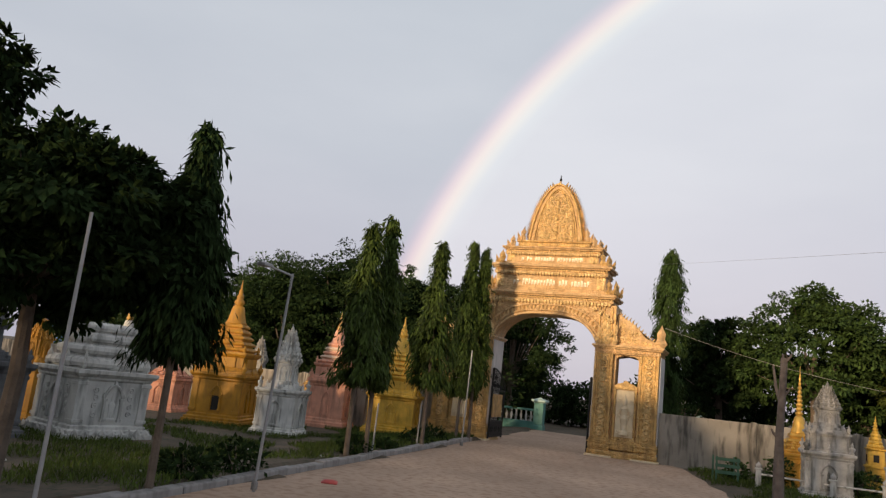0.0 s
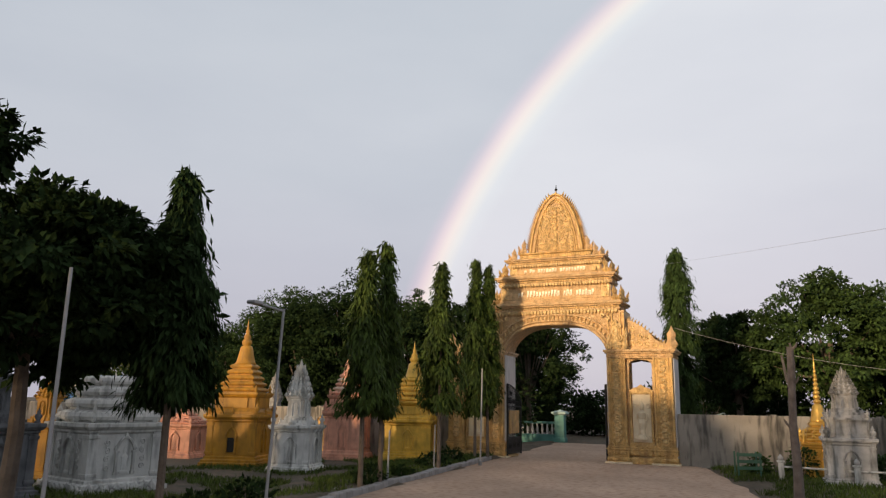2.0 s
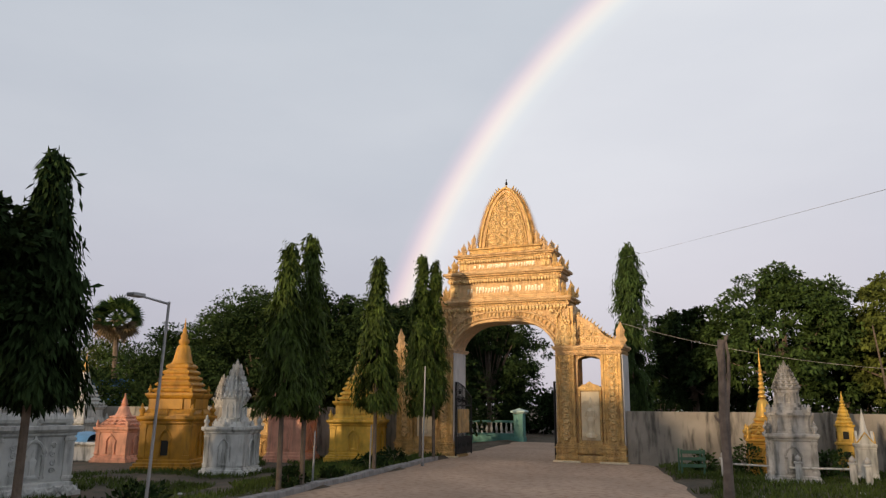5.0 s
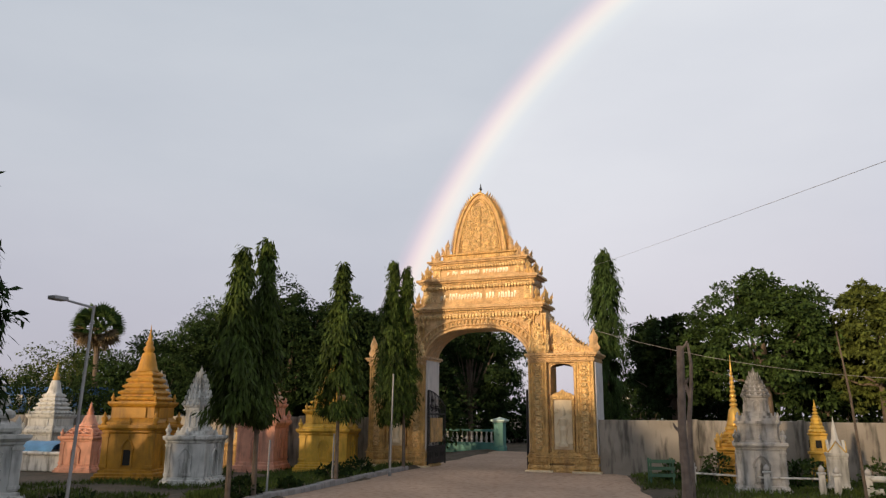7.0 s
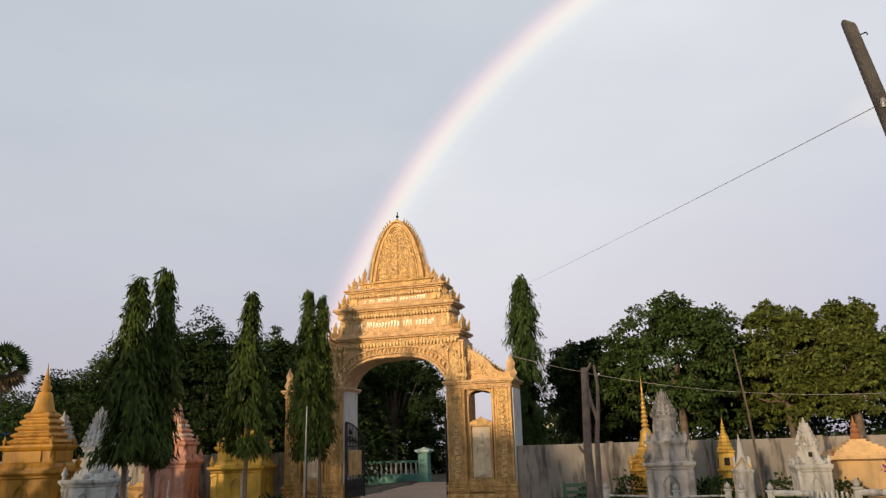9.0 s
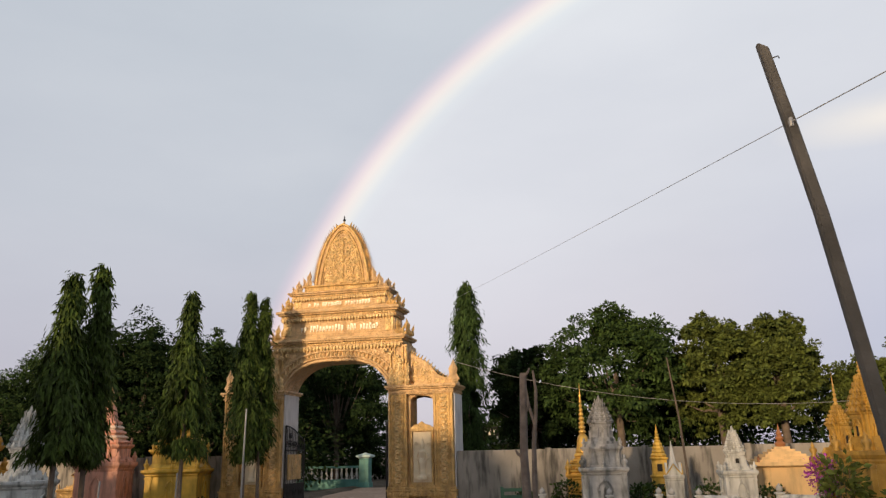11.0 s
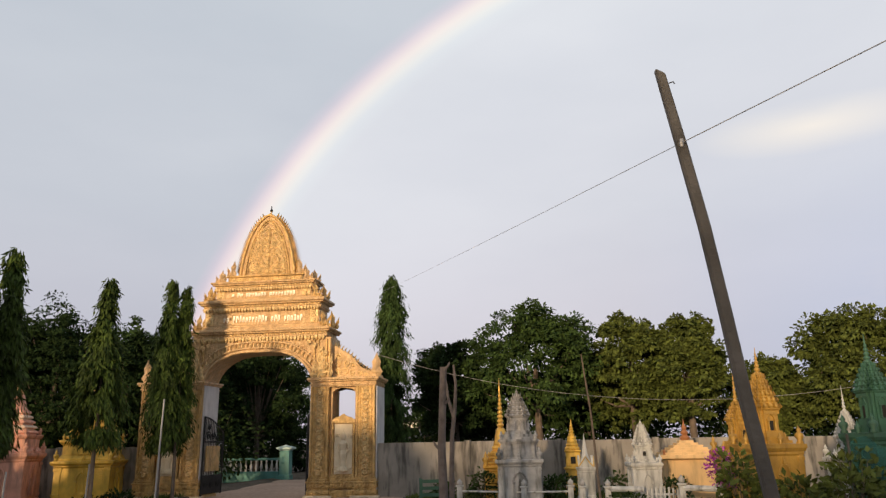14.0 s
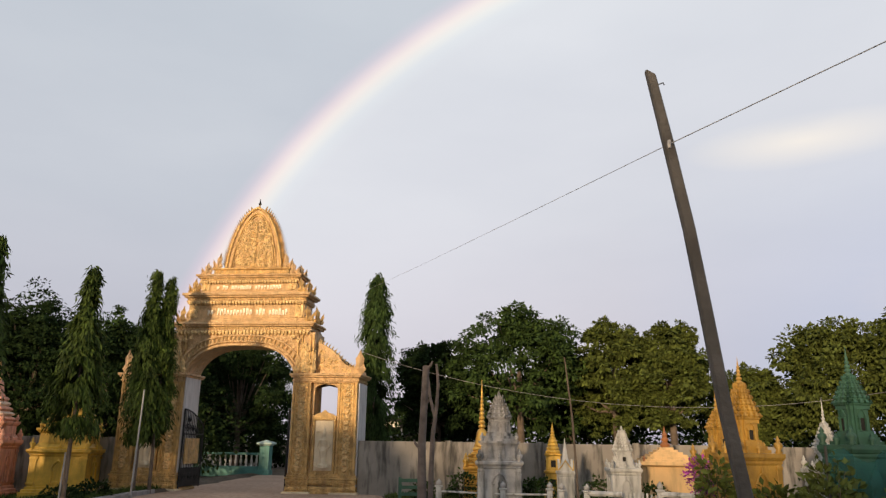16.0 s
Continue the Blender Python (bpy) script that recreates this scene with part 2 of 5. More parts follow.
xs = [-2500, -600, -200, -80, -45] + [-30 + 0.5 * i for i in range(121)] + [45, 80, 200, 600, 2500]
ys = [-2500, -600, -200, -80, -45] + [-30 + 0.5 * i for i in range(91)] + [22, 35, 60, 120, 300, 700, 2500]
me = bpy.data.meshes.new("ground")
me.from_pydata([(x, y, ground_z(x, y)) for y in ys for x in xs], [],
               [(j * len(xs) + i, j * len(xs) + i + 1, (j + 1) * len(xs) + i + 1, (j + 1) * len(xs) + i) for j in range(len(ys) - 1) for i in range(len(xs) - 1)])
me.materials.append(EARTH)
tagged(new("ground", me), "dark bare earth with thin grass and litter", "ground", kind="structure")

# the drive: pale worn concrete, its right edge crumbling
bm = bmesh.new()
cols = 10
grid = []
for j in range(90):
    y = 11.0 - j * 0.6
    xr = edge_x(y) + 0.35 + 0.18 * noise.noise(Vector((0, y * 0.9, 7))) + 0.1 * noise.noise(Vector((0, y * 3, 2)))
    xl = kerb_x(y) + 0.02
    grid.append([bm.verts.new((xl + (xr - xl) * i / cols, y, 0.012 * noise.noise(Vector((i * 0.8, y * 0.5, 0))) - (0.06 if i == cols else 0.0))) for i in range(cols + 1)])
for a, b in zip(grid, grid[1:]):
    for i in range(cols):
        bm.faces.new((a[i], b[i], b[i + 1], a[i + 1]))
tagged(part("road", bm, ROAD), "worn pale concrete drive with brown dust", "road", kind="structure")

# kerb stones along the verge
kerb = thing("kerb", label="low grey concrete kerb along the drive", category="kerb", kind="structure")
bm = bmesh.new()
box(bm, -0.09, 0.09, -0.48, 0.48, -0.15, 0.11, 0.015)
stone = part("kerb_stone", bm, KERB, kerb)
stone.matrix_basis = pose(kerb_x(-1.5) - 0.07, -1.5, 0, 0, 0, 6.05)
for i in range(1, 26):
    y = -1.5 - i * 0.985
    c = new("kerb_stone", stone.data)
    c.parent = kerb
    c.matrix_basis = pose(kerb_x(y) - 0.07, y, random.uniform(-0.02, 0.015), random.uniform(-1, 1), random.uniform(-2, 2), 6.05 + random.uniform(-1, 1))

# boundary wall in cast panels between posts, with a coping
for name, x0, x1, yy in (("wall_right", AX + 3.72, 46.0, 0.25), ("wall_left", -46.0, AX - 3.72, 0.25)):
    w = thing(name, 0, yy, 0, 0, "long grey concrete boundary wall with dark rain streaks", "wall", kind="structure")
    n = int(round((x1 - x0) / 2.6))
    step = (x1 - x0) / n
    for i in range(n):
        a = x0 + i * step
        bm = bmesh.new()
        box(bm, a + 0.02, a + step - 0.02, -0.06, 0.06, -0.3, 1.49 + random.uniform(-0.015, 0.015), 0.008)
        part("wall_panel", bm, CONCRETE, w)
        if i:
            bm = bmesh.new()
            box(bm, a - 0.09, a + 0.09, -0.09, 0.09, -0.3, 1.53, 0.012)
            part("wall_post", bm, CONCRETE, w)


# ---- the gate ----
gate = thing("gate", AX, 0, 0, 0, "ornate golden temple gate with a carved pointed pediment over an arch", "gate")
DEEP = 1.25


def moulding(bm, x0, x1, y0, y1, levels):
    """Stacked courses; each level is (z0, z1, reach)."""
    for z0, z1, out in levels:
        box(bm, x0 - out, x1 + out, y0 - out, y1 + out, z0, z1, min(0.02, (z1 - z0) * 0.25))


def boss(bm, x, z, r, y, deep=0.03, n=8, tall=1.0):
    """A raised rosette on a front face."""
    rim = [bm.verts.new((x + r * math.cos(i * math.tau / n), y, z + tall * r * math.sin(i * math.tau / n))) for i in range(n)]
    mid = [bm.verts.new((x + 0.6 * r * (1 if i % 2 else 0.75) * math.cos(i * math.tau / n), y - deep, z + tall * 0.6 * r * (1 if i % 2 else 0.75) * math.sin(i * math.tau / n))) for i in range(n)]
    top = bm.verts.new((x, y - deep * 0.6, z))
    for i in range(n):
        bm.faces.new((rim[i], rim[(i + 1) % n], mid[(i + 1) % n], mid[i]))
        bm.faces.new((mid[i], mid[(i + 1) % n], top))


def flame(bm, x, z, w, h, y, lean=0.0, thick=0.1, curl=0.25):
    """A leaf-shaped finial, thick in the middle, its tip bent by lean."""
    side = [(0.0, 0.32), (0.18, 0.5), (0.4, 0.42), (0.62, 0.34), (0.8, 0.18), (1.0, 0.0)]
    left, right, front, back = [], [], [], []
    for k, s in side:
        cx = x + lean * h * k * k
        wob = 1 + curl * math.sin(k * 12)
        left.append(bm.verts.new((cx - w * s * wob, y, z + h * k)))
        right.append(bm.verts.new((cx + w * s * wob, y, z + h * k)))
        front.append(bm.verts.new((cx, y - thick * (s + 0.1), z + h * k)))
        back.append(bm.verts.new((cx, y + thick * (s + 0.1), z + h * k)))
    order = (left, front, right, back)
    for i in range(len(side) - 1):
        for a, b in zip(order, order[1:] + order[:1]):
            bm.faces.new((a[i], b[i], b[i + 1], a[i + 1]))
    bm.faces.new([o[0] for o in order])
    bm.faces.new([o[-1] for o in order])


def scroll(bm, x, z, r, y, turns=1.6, flip=1, fat=0.022, start=0.0):
    """A raised spiral tendril on a front face."""
    pts, rad = [], []
    for i in range(15):
        k = i / 14
        a = start + flip * turns * math.tau * k
        q = r * (1 - 0.85 * k)
        pts.append((x + q * math.cos(a), y - 0.012, z + q * math.sin(a)))
        rad.append(fat * (1.1 - 0.5 * k))
    tube(bm, pts, rad, 5)


CREAM_PANEL = mat("cream_panel", (0.74, 0.62, 0.42), 0.7, 0, 0.1, 4.0, 0.15, 30, (0.5, 0.38, 0.22), 0.3)


def pilaster(x0, x1, z1=3.15):
    """A carved upright of the gate with its plinth and capital."""
    bm = bmesh.new()
    box(bm, x0, x1, 0.05, DEEP - 0.05, 0, z1, 0.012)
    w = x1 - x0
    for a in (x0 + 0.035, x1 - 0.035):
        box(bm, a - 0.03, a + 0.03, 0.012, 0.08, 0.55, z1, 0.008)
    for a in (x0 + 0.12, x1 - 0.12):
        box(bm, a - 0.016, a + 0.016, 0.025, 0.08, 0.55, z1, 0.006)
    p = part("pilaster", bm, GOLD, gate)
    bm = bmesh.new()
    n = 15
    for i in range(n):
        z = 0.68 + (z1 - 0.85) * i / (n - 1)
        boss(bm, (x0 + x1) / 2, z, 0.105, 0.048, 0.06, 8, 0.85)
        for s in (-1, 1):
            boss(bm, (x0 + x1) / 2 + s * 0.09, z + 0.085, 0.045, 0.048, 0.04, 6)
    part("carving", bm, GOLD_CARVED, p, "raised gilt flower carving")
    bm = bmesh.new()
    moulding(bm, x0, x1, 0.05, DEEP - 0.05, [(0, 0.07, 0.09), (0.07, 0.2, 0.06), (0.2, 0.25, 0.035), (0.25, 0.4, 0.05), (0.4, 0.45, 0.075), (0.45, 0.52, 0.04), (0.52, 0.56, 0.02)])
    for i in range(5):
        boss(bm, x0 + w * (i + 0.5) / 5, 0.325, 0.05, 0.0, 0.02, 6)
        boss(bm, x0 + w * (i + 0.5) / 5, 0.135, 0.045, -0.01, 0.02, 6)
    part("plinth", bm, GOLD, p)
    bm = bmesh.new()
    box(bm, x0 - 0.12, x1 + 0.12, -0.09, 0.3, -0.05, 0.05, 0.008)
    part("footing", bm, CREAM_PANEL, p, "cream painted foot course")


def wing(s):
    """The side bay: a niche panel, a small window over it, an outer upright and a sloping shoulder."""
    X = lambda v: s * v
    def bx(bm, a, b, y0, y1, z0, z1, bev=0.01):
        box(bm, min(X(a), X(b)), max(X(a), X(b)), y0, y1, z0, z1, bev)
    bm = bmesh.new()
    bx(bm, 2.28, 3.10, 0.16, 0.6, 0, 2.2)
    bx(bm, 2.28, 2.36, 0.16, 0.42, 2.2, 3.15)
    bx(bm, 3.05, 3.10, 0.16, 0.42, 2.2, 3.15)
    # arched head of the little window
    pts = [(X(2.36), 3.15), (X(2.36), 2.95)] + [(X(2.705 - 0.345 * math.cos(a) * abs(math.cos(a)) ** -0.35), 2.95 + 0.16 * math.sin(a)) for a in [math.pi * i / 8 for i in (1, 2, 3, 5, 6, 7)]] + [(X(3.05), 2.95), (X(3.05), 3.15)]
    slab(bm, pts, 0.16, 0.42)
    w = part("niche_wall", bm, GOLD_CREAM, gate, "cream gold wall of the side bay")
    bm = bmesh.new()
    for z0, z1, o in [(0, 0.07, 0.05), (0.07, 0.2, 0.03), (0.25, 0.4, 0.02), (0.4, 0.45, 0.045), (0.45, 0.56, 0.01)]:
        bx(bm, 2.30, 3.08, 0.08 - o, 0.2, z0, z1)
    for i in range(5):
        boss(bm, X(2.38 + 0.155 * i), 0.32, 0.055, 0.055, 0.02, 6)
    part("niche_base", bm, GOLD, w)
    bm = bmesh.new()
    bx(bm, 2.36, 2.42, 0.09, 0.17, 0.6, 2.1)
    bx(bm, 3.0, 3.06, 0.09, 0.17, 0.6, 2.1)
    bx(bm, 2.36, 3.06, 0.09, 0.17, 0.56, 0.63)
    slab(bm, [(X(2.36), 2.08), (X(3.06), 2.08), (X(3.06), 2.16), (X(2.95), 2.25), (X(2.82), 2.28), (X(2.71), 2.36), (X(2.6), 2.28), (X(2.47), 2.25), (X(2.36), 2.16)], 0.09, 0.17)
    part("niche_frame", bm, GOLD, w)
    bm = bmesh.new()
    bx(bm, 2.44, 2.98, 0.135, 0.162, 0.64, 2.06, 0.006)
    p = part("relief_panel", bm, CREAM_PANEL, w, "pale cream panel with a standing carved figure")
    bm = bmesh.new()
    cx = X(2.71)
    lathe(bm, [(0.16, 0.72), (0.15, 0.8), (0.10, 0.86), (0.09, 1.0), (0.13, 1.2), (0.09, 1.32), (0.14, 1.5), (0.05, 1.58), (0.075, 1.66), (0.07, 1.74), (0.03, 1.84), (0.005, 1.95)], 10, cx, 0.135, 0, 0, 0.85)
    for q in (-1, 1):
        tube(bm, [(cx + q * 0.13, 0.12, 1.48), (cx + q * 0.2, 0.11, 1.32), (cx + q * 0.1, 0.09, 1.25)], [0.035, 0.03, 0.025], 6)
        scroll(bm, cx + q * 0.19, 0.8, 0.06, 0.13, flip=q)
        scroll(bm, cx + q * 0.19, 1.72, 0.07, 0.13, flip=-q)
    part("relief_figure", bm, CREAM_PANEL, p)
    pilaster(min(X(3.10), X(3.68)), max(X(3.10), X(3.68)))
    # plain rendered outer side
    bm = bmesh.new()
    bx(bm, 3.683, 3.72, 0.12, DEEP - 0.08, 0.0, 3.15)
    part("side_render", bm, GREY_RENDER, gate, "plain grey rendered side")
    # capital course right across the bay
    bm = bmesh.new()
    a, b = min(X(1.74), X(3.68)), max(X(1.74), X(3.68))
    moulding(bm, a, b, 0.05, DEEP - 0.05, [(3.15, 3.19, 0.02), (3.19, 3.23, 0.05), (3.23, 3.30, 0.03), (3.30, 3.35, 0.09), (3.35, 3.42, 0.13)])
    part("capital", bm, GOLD_CREAM, gate)
    # shoulder
    bm = bmesh.new()
    out = [(2.30, 3.42), (2.30, 4.42), (2.42, 4.36), (2.6, 4.26), (2.8, 4.14), (3.0, 3.95), (3.18, 3.74), (3.36, 3.64), (3.56, 3.60), (3.72, 3.52), (3.74, 3.42)]
    slab(bm, [(X(x), z) for x, z in out], 0.3, 0.9)
    sh = part("shoulder", bm, GOLD_CREAM, gate)
    bm = bmesh.new()
    for (xa, za), (xb, zb) in zip(out[1:9], out[2:10]):
        for k in (0.25, 0.75):
            flame(bm, X(xa + (xb - xa) * k), za + (zb - za) * k - 0.04, 0.075, 0.16, 0.36, s * 0.5, 0.08)
    for i, (x, z, r) in enumerate([(2.45, 3.6, 0.11), (2.45, 3.85, 0.1), (2.5, 4.08, 0.09), (2.7, 3.62, 0.11), (2.72, 3.86, 0.1), (2.93, 3.6, 0.1), (2.92, 3.8, 0.08), (3.15, 3.56, 0.08), (3.35, 3.52, 0.06)]):
        scroll(bm, X(x), z, r, 0.3, 1.5, (-1) ** i, 0.025, i)
    part("carving", bm, GOLD_CARVED, sh)
    bm = bmesh.new()
    flame(bm, X(3.66), 3.44, 0.34, 0.72, 0.25, s * 0.02, 0.2, 0.2)
    part("corner_finial", bm, GOLD_CREAM, gate)


for s in (-1, 1):
    pilaster(min(s * 1.71, s * 2.28), max(s * 1.71, s * 2.28))
    wing(s)
    # plain rendered inner jamb
    bm = bmesh.new()
    box(bm, min(s * 1.675, s * 1.707), max(s * 1.675, s * 1.707), 0.12, DEEP - 0.1, 0, 3.32, 0.004)
    part("jamb_render", bm, GREY_RENDER, gate, "plain pale rendered jamb")

# arch over the opening
def arch_z(x):
    a = min(1.0, abs(x) / 1.71)
    return 3.42 + 0.84 * (1 - a ** 3.2) ** 0.75


arch = [(1.71 - 3.42 * i / 40, arch_z(1.71 - 3.42 * i / 40)) for i in range(41)]
bm = bmesh.new()
cols_a = [(2.28, 3.42)] + arch + [(-2.28, 3.42)]
strip = [[bm.verts.new((x, y, z)) for y, z in ((0.10, za), (0.10, 4.66), (DEEP - 0.1, 4.66), (DEEP - 0.1, za))] for x, za in cols_a]
for p, q in zip(strip, strip[1:]):
    for i in range(4):
        bm.faces.new((p[i], p[(i + 1) % 4], q[(i + 1) % 4], q[i]))
bm.faces.new(strip[0])
bm.faces.new(strip[-1])
ar = part("arch", bm, GOLD_CREAM, gate, "cream gold spandrel wall over the arch")
bm = bmesh.new()
for k, (out, y, r) in enumerate([(0.03, 0.07, 0.045), (0.13, 0.06, 0.03), (0.32, 0.07, 0.035)]):
    pts = []
    for i in range(41):
        x = 1.71 - 3.42 * i / 40
        n = Vector((x * 0.55, 0.6 + 0.4 * (1 - abs(x) / 1.71))).normalized()
        pts.append((x + n.x * out, y, min(4.62, arch_z(x) + n.y * out)))
    tube(bm, pts, [r] * 41, 6)
part("arch_moulding", bm, GOLD_CREAM, ar)
bm = bmesh.new()
for i in range(31):
    x = -1.74 + 3.48 * i / 30
    n = Vector((x * 0.55, 0.6 + 0.4 * (1 - abs(x) / 1.71))).normalized()
    o = 0.18
    flame(bm, x + n.x * o, min(4.46, arch_z(x) + n.y * o - 0.03), 0.075, 0.21, 0.075, 0.35 + n.x * 0.6, 0.09, 0.1)
part("arch_leaves", bm, GOLD_CARVED, ar, "row of small gilt leaves along the arch")
for s in (-1, 1):
    # scrolling bracket beast at the spring of the arch, kept as a plain ornament
    bm = bmesh.new()
    flame(bm, s * 2.02, 3.44, 0.34, 0.95, 0.06, -s * 0.06, 0.16, 0.2)
    flame(bm, s * 1.78, 3.44, 0.2, 0.5, 0.04, s * 0.15, 0.12, 0.2)
    flame(bm, s * 2.28, 3.44, 0.16, 0.72, 0.04, s * 0.1, 0.12, 0.2)
    for i, (x, z, r) in enumerate([(1.95, 3.62, 0.12), (2.12, 3.78, 0.11), (2.0, 3.95, 0.1), (2.12, 4.15, 0.09), (1.98, 4.3, 0.08), (1.8, 4.42, 0.07), (1.6, 4.5, 0.06)]):
        scroll(bm, s * x, z, r, 0.02, 1.4, s * (-1) ** i, 0.03, i)
    part("bracket_ornament", bm, GOLD_CARVED, ar, "carved gilt scrolling bracket")
    bm = bmesh.new()
    for xx in (1.78, 1.9, 2.16, 2.26):
        box(bm, min(s * (xx - 0.02), s * (xx + 0.02)), max(s * (xx - 0.02), s * (xx + 0.02)), 0.05, 0.12, 3.6, 4.6, 0.006)
    part("fluting", bm, GOLD, ar)


def tier(name, half, y0, y1, levels, material=GOLD_CREAM, leaves=0):
    bm = bmesh.new()
    moulding(bm, -half, half, y0, y1, levels)
    t = part(name, bm, material, gate)
    if leaves:
        bm = bmesh.new()
        z0, z1, o = levels[leaves]
        n = int(half * 2 / 0.085)
        for i in range(n):
            boss(bm, -half - o + (2 * half + 2 * o) * (i + 0.5) / n, (z0 + z1) / 2, 0.042, y0 - o, 0.022, 6)
        part("carved_band", bm, GOLD_CARVED, t)
    return t


tier("lower_cornice", 2.1, 0.12, 1.13, [(4.66, 4.71, 0.03), (4.71, 4.76, 0.08), (4.76, 4.84, 0.05), (4.84, 4.89, 0.13), (4.89, 4.97, 0.18), (4.97, 5.0, 0.08)], leaves=2)
f1 = tier("lower_frieze", 1.87, 0.2, 1.05, [(5.0, 5.06, 0.08), (5.06, 5.12, 0.04), (5.12, 5.58, 0.0), (5.58, 5.63, 0.05)])
tier("middle_cornice", 1.88, 0.2, 1.05, [(5.63, 5.69, 0.06), (5.69, 5.77, 0.04), (5.77, 5.82, 0.12), (5.82, 5.91, 0.18), (5.91, 5.95, 0.06)], leaves=1)
f2 = tier("upper_frieze", 1.58, 0.28, 0.98, [(5.95, 6.0, 0.06), (6.0, 6.26, 0.0), (6.26, 6.30, 0.04)])
tier("upper_cornice", 1.58, 0.28, 0.98, [(6.30, 6.35, 0.05), (6.35, 6.42, 0.03), (6.42, 6.47, 0.10), (6.47, 6.53, 0.15)], leaves=1)
tier("crown_band", 1.24, 0.36, 0.9, [(6.53, 6.57, 0.04), (6.57, 6.71, 0.0), (6.71, 6.77, 0.05)], GOLD, leaves=1)

# hanging leaf rows under the cornices, fluted corner strips and a beaded string course
for half, y0, z, step, tall in ((2.1, 0.06, 4.70, 0.11, 0.13), (1.88, 0.13, 5.64, 0.10, 0.11), (1.58, 0.22, 6.31, 0.09, 0.09)):
    bm = bmesh.new()
    n = int(2 * half / step)
    for i in range(n):
        x = -half + 2 * half * (i + 0.5) / n
        lathe(bm, [(0.004, -tall), (step * 0.34, -tall * 0.55), (step * 0.42, -tall * 0.15), (step * 0.3, 0.02)], 4, x, y0, z)
    part("hanging_leaves", bm, GOLD_CARVED, gate, "row of small hanging gilt leaves")
for fr, half, z0, z1, y in ((f1, 1.87, 5.14, 5.56, 0.2), (f2, 1.58, 6.02, 6.25, 0.28)):
    for sx in (-1, 1):
        bm = bmesh.new()
        box(bm, sx * (half - 0.17) - 0.13, sx * (half - 0.17) + 0.13, y - 0.03, y + 0.02, z0, z1, 0.01)
        for j in range(3):
            boss(bm, sx * (half - 0.17), z0 + (z1 - z0) * (j + 0.5) / 3, (z1 - z0) * 0.16, y - 0.03, 0.03, 8)
        part("end_panel", bm, GOLD_CARVED, fr)

# raised lettering on the two friezes, too worn to read: plain bars
LETTER = mat("cream_letter_paint", (0.86, 0.78, 0.6), 0.5, 0.1, 0.08, 5.0, 0.1, 30)
for fr, half, z0, h, n, y in ((f1, 1.35, 5.22, 0.2, 26, 0.2), (f2, 1.05, 6.05, 0.14, 22, 0.28)):
    for i in range(n):
        x = -half + 2 * half * (i + 0.5) / n
        if random.random() < 0.1:
            continue
        bm = bmesh.new()
        hh = h * random.uniform(0.7, 1.05)
        w = half / n * random.uniform(0.5, 0.8)
        d = hh * random.uniform(0.5, 1)
        slab(bm, [(x - w, z0), (x - w * 0.35, z0), (x - w * 0.35, z0 + hh * 0.7), (x + w * 0.3, z0 + hh * 0.7), (x + w * 0.3, z0 + hh - d), (x + w, z0 + hh - d), (x + w, z0 + hh), (x - w, z0 + hh)], y - 0.035, y + 0.01)
        part("letter_bar", bm, LETTER, fr, "cream raised letter bar")

# corner finials stepping up both sides
for s in (-1, 1):
    for x, z, h, y in ((2.02, 4.99, 0.52, 0.12), (2.14, 4.99, 0.6, 0.75), (1.74, 5.93, 0.48, 0.18), (1.86, 5.93, 0.5, 0.7), (1.42, 6.52, 0.42, 0.25), (1.54, 6.52, 0.42, 0.7), (1.12, 6.76, 0.52, 0.42)):
        bm = bmesh.new()
        flame(bm, s * x, z, 0.22, h, y, -s * 0.1, 0.17, 0.28)
        flame(bm, s * (x + 0.13), z, 0.12, h * 0.62, y, s * 0.2, 0.1, 0.25)
        part("corner_finial", bm, GOLD_CREAM if z > 6 else GOLD, gate)

# pediment
def ped(k):
    """Half-width of the pediment at k from its foot to its tip."""
    return 0.93 * (1 - k ** 2.2) ** 0.7 * (1 - 0.07 * math.sin(k * math.pi))


PZ, PH = 6.77, 2.05
outline = [(ped(i / 30), PZ + PH * i / 30) for i in range(31)]
full = outline + [(-x, z) for x, z in outline[-2::-1]]
bm = bmesh.new()
slab(bm, full, 0.52, 0.78)
pd = part("pediment", bm, GOLD_CREAM, gate)
bm = bmesh.new()
for k, r in ((0.97, 0.045), (0.80, 0.03), (0.72, 0.022)):
    tube(bm, [(x * k, 0.5, PZ + 0.03 + (z - PZ) * (0.5 + 0.5 * k)) for x, z in full], [r] * len(full), 6)
part("pediment_rim", bm, GOLD, pd)
bm = bmesh.new()
for s in (-1, 1):
    for i in range(1, 27):
        k = i / 27.5
        x, z = ped(k), PZ + PH * k
        flame(bm, s * (x + 0.015), z - 0.05, 0.11, 0.25, 0.6, s * (0.85 - 0.6 * k), 0.11, 0.1)
flame(bm, 0, PZ + PH - 0.12, 0.1, 0.3, 0.62, 0, 0.09, 0.1)
part("crocket_row", bm, GOLD, pd, "row of gilt flame points round the pediment")
bm = bmesh.new()
rows_up = 11
for j in range(rows_up):
    k = 0.03 + 0.80 * j / rows_up
    w = ped(k) * 0.68
    n = max(1, int(w / 0.15))
    z = PZ + 0.08 + PH * k * 0.92
    for i in range(-n, n + 1):
        x = w * i / (n + 0.4) + (0.04 if j % 2 else -0.04) * (1 if i > 0 else -1 if i < 0 else 0)
        if i == 0:
            boss(bm, 0, z, 0.085, 0.515, 0.06, 8, 1.2)
        else:
            scroll(bm, x, z, 0.082, 0.52, 1.5, 1 if (i > 0) == (j % 2 == 0) else -1, 0.026, j + i)
            boss(bm, x, z, 0.035, 0.5, 0.03, 6)
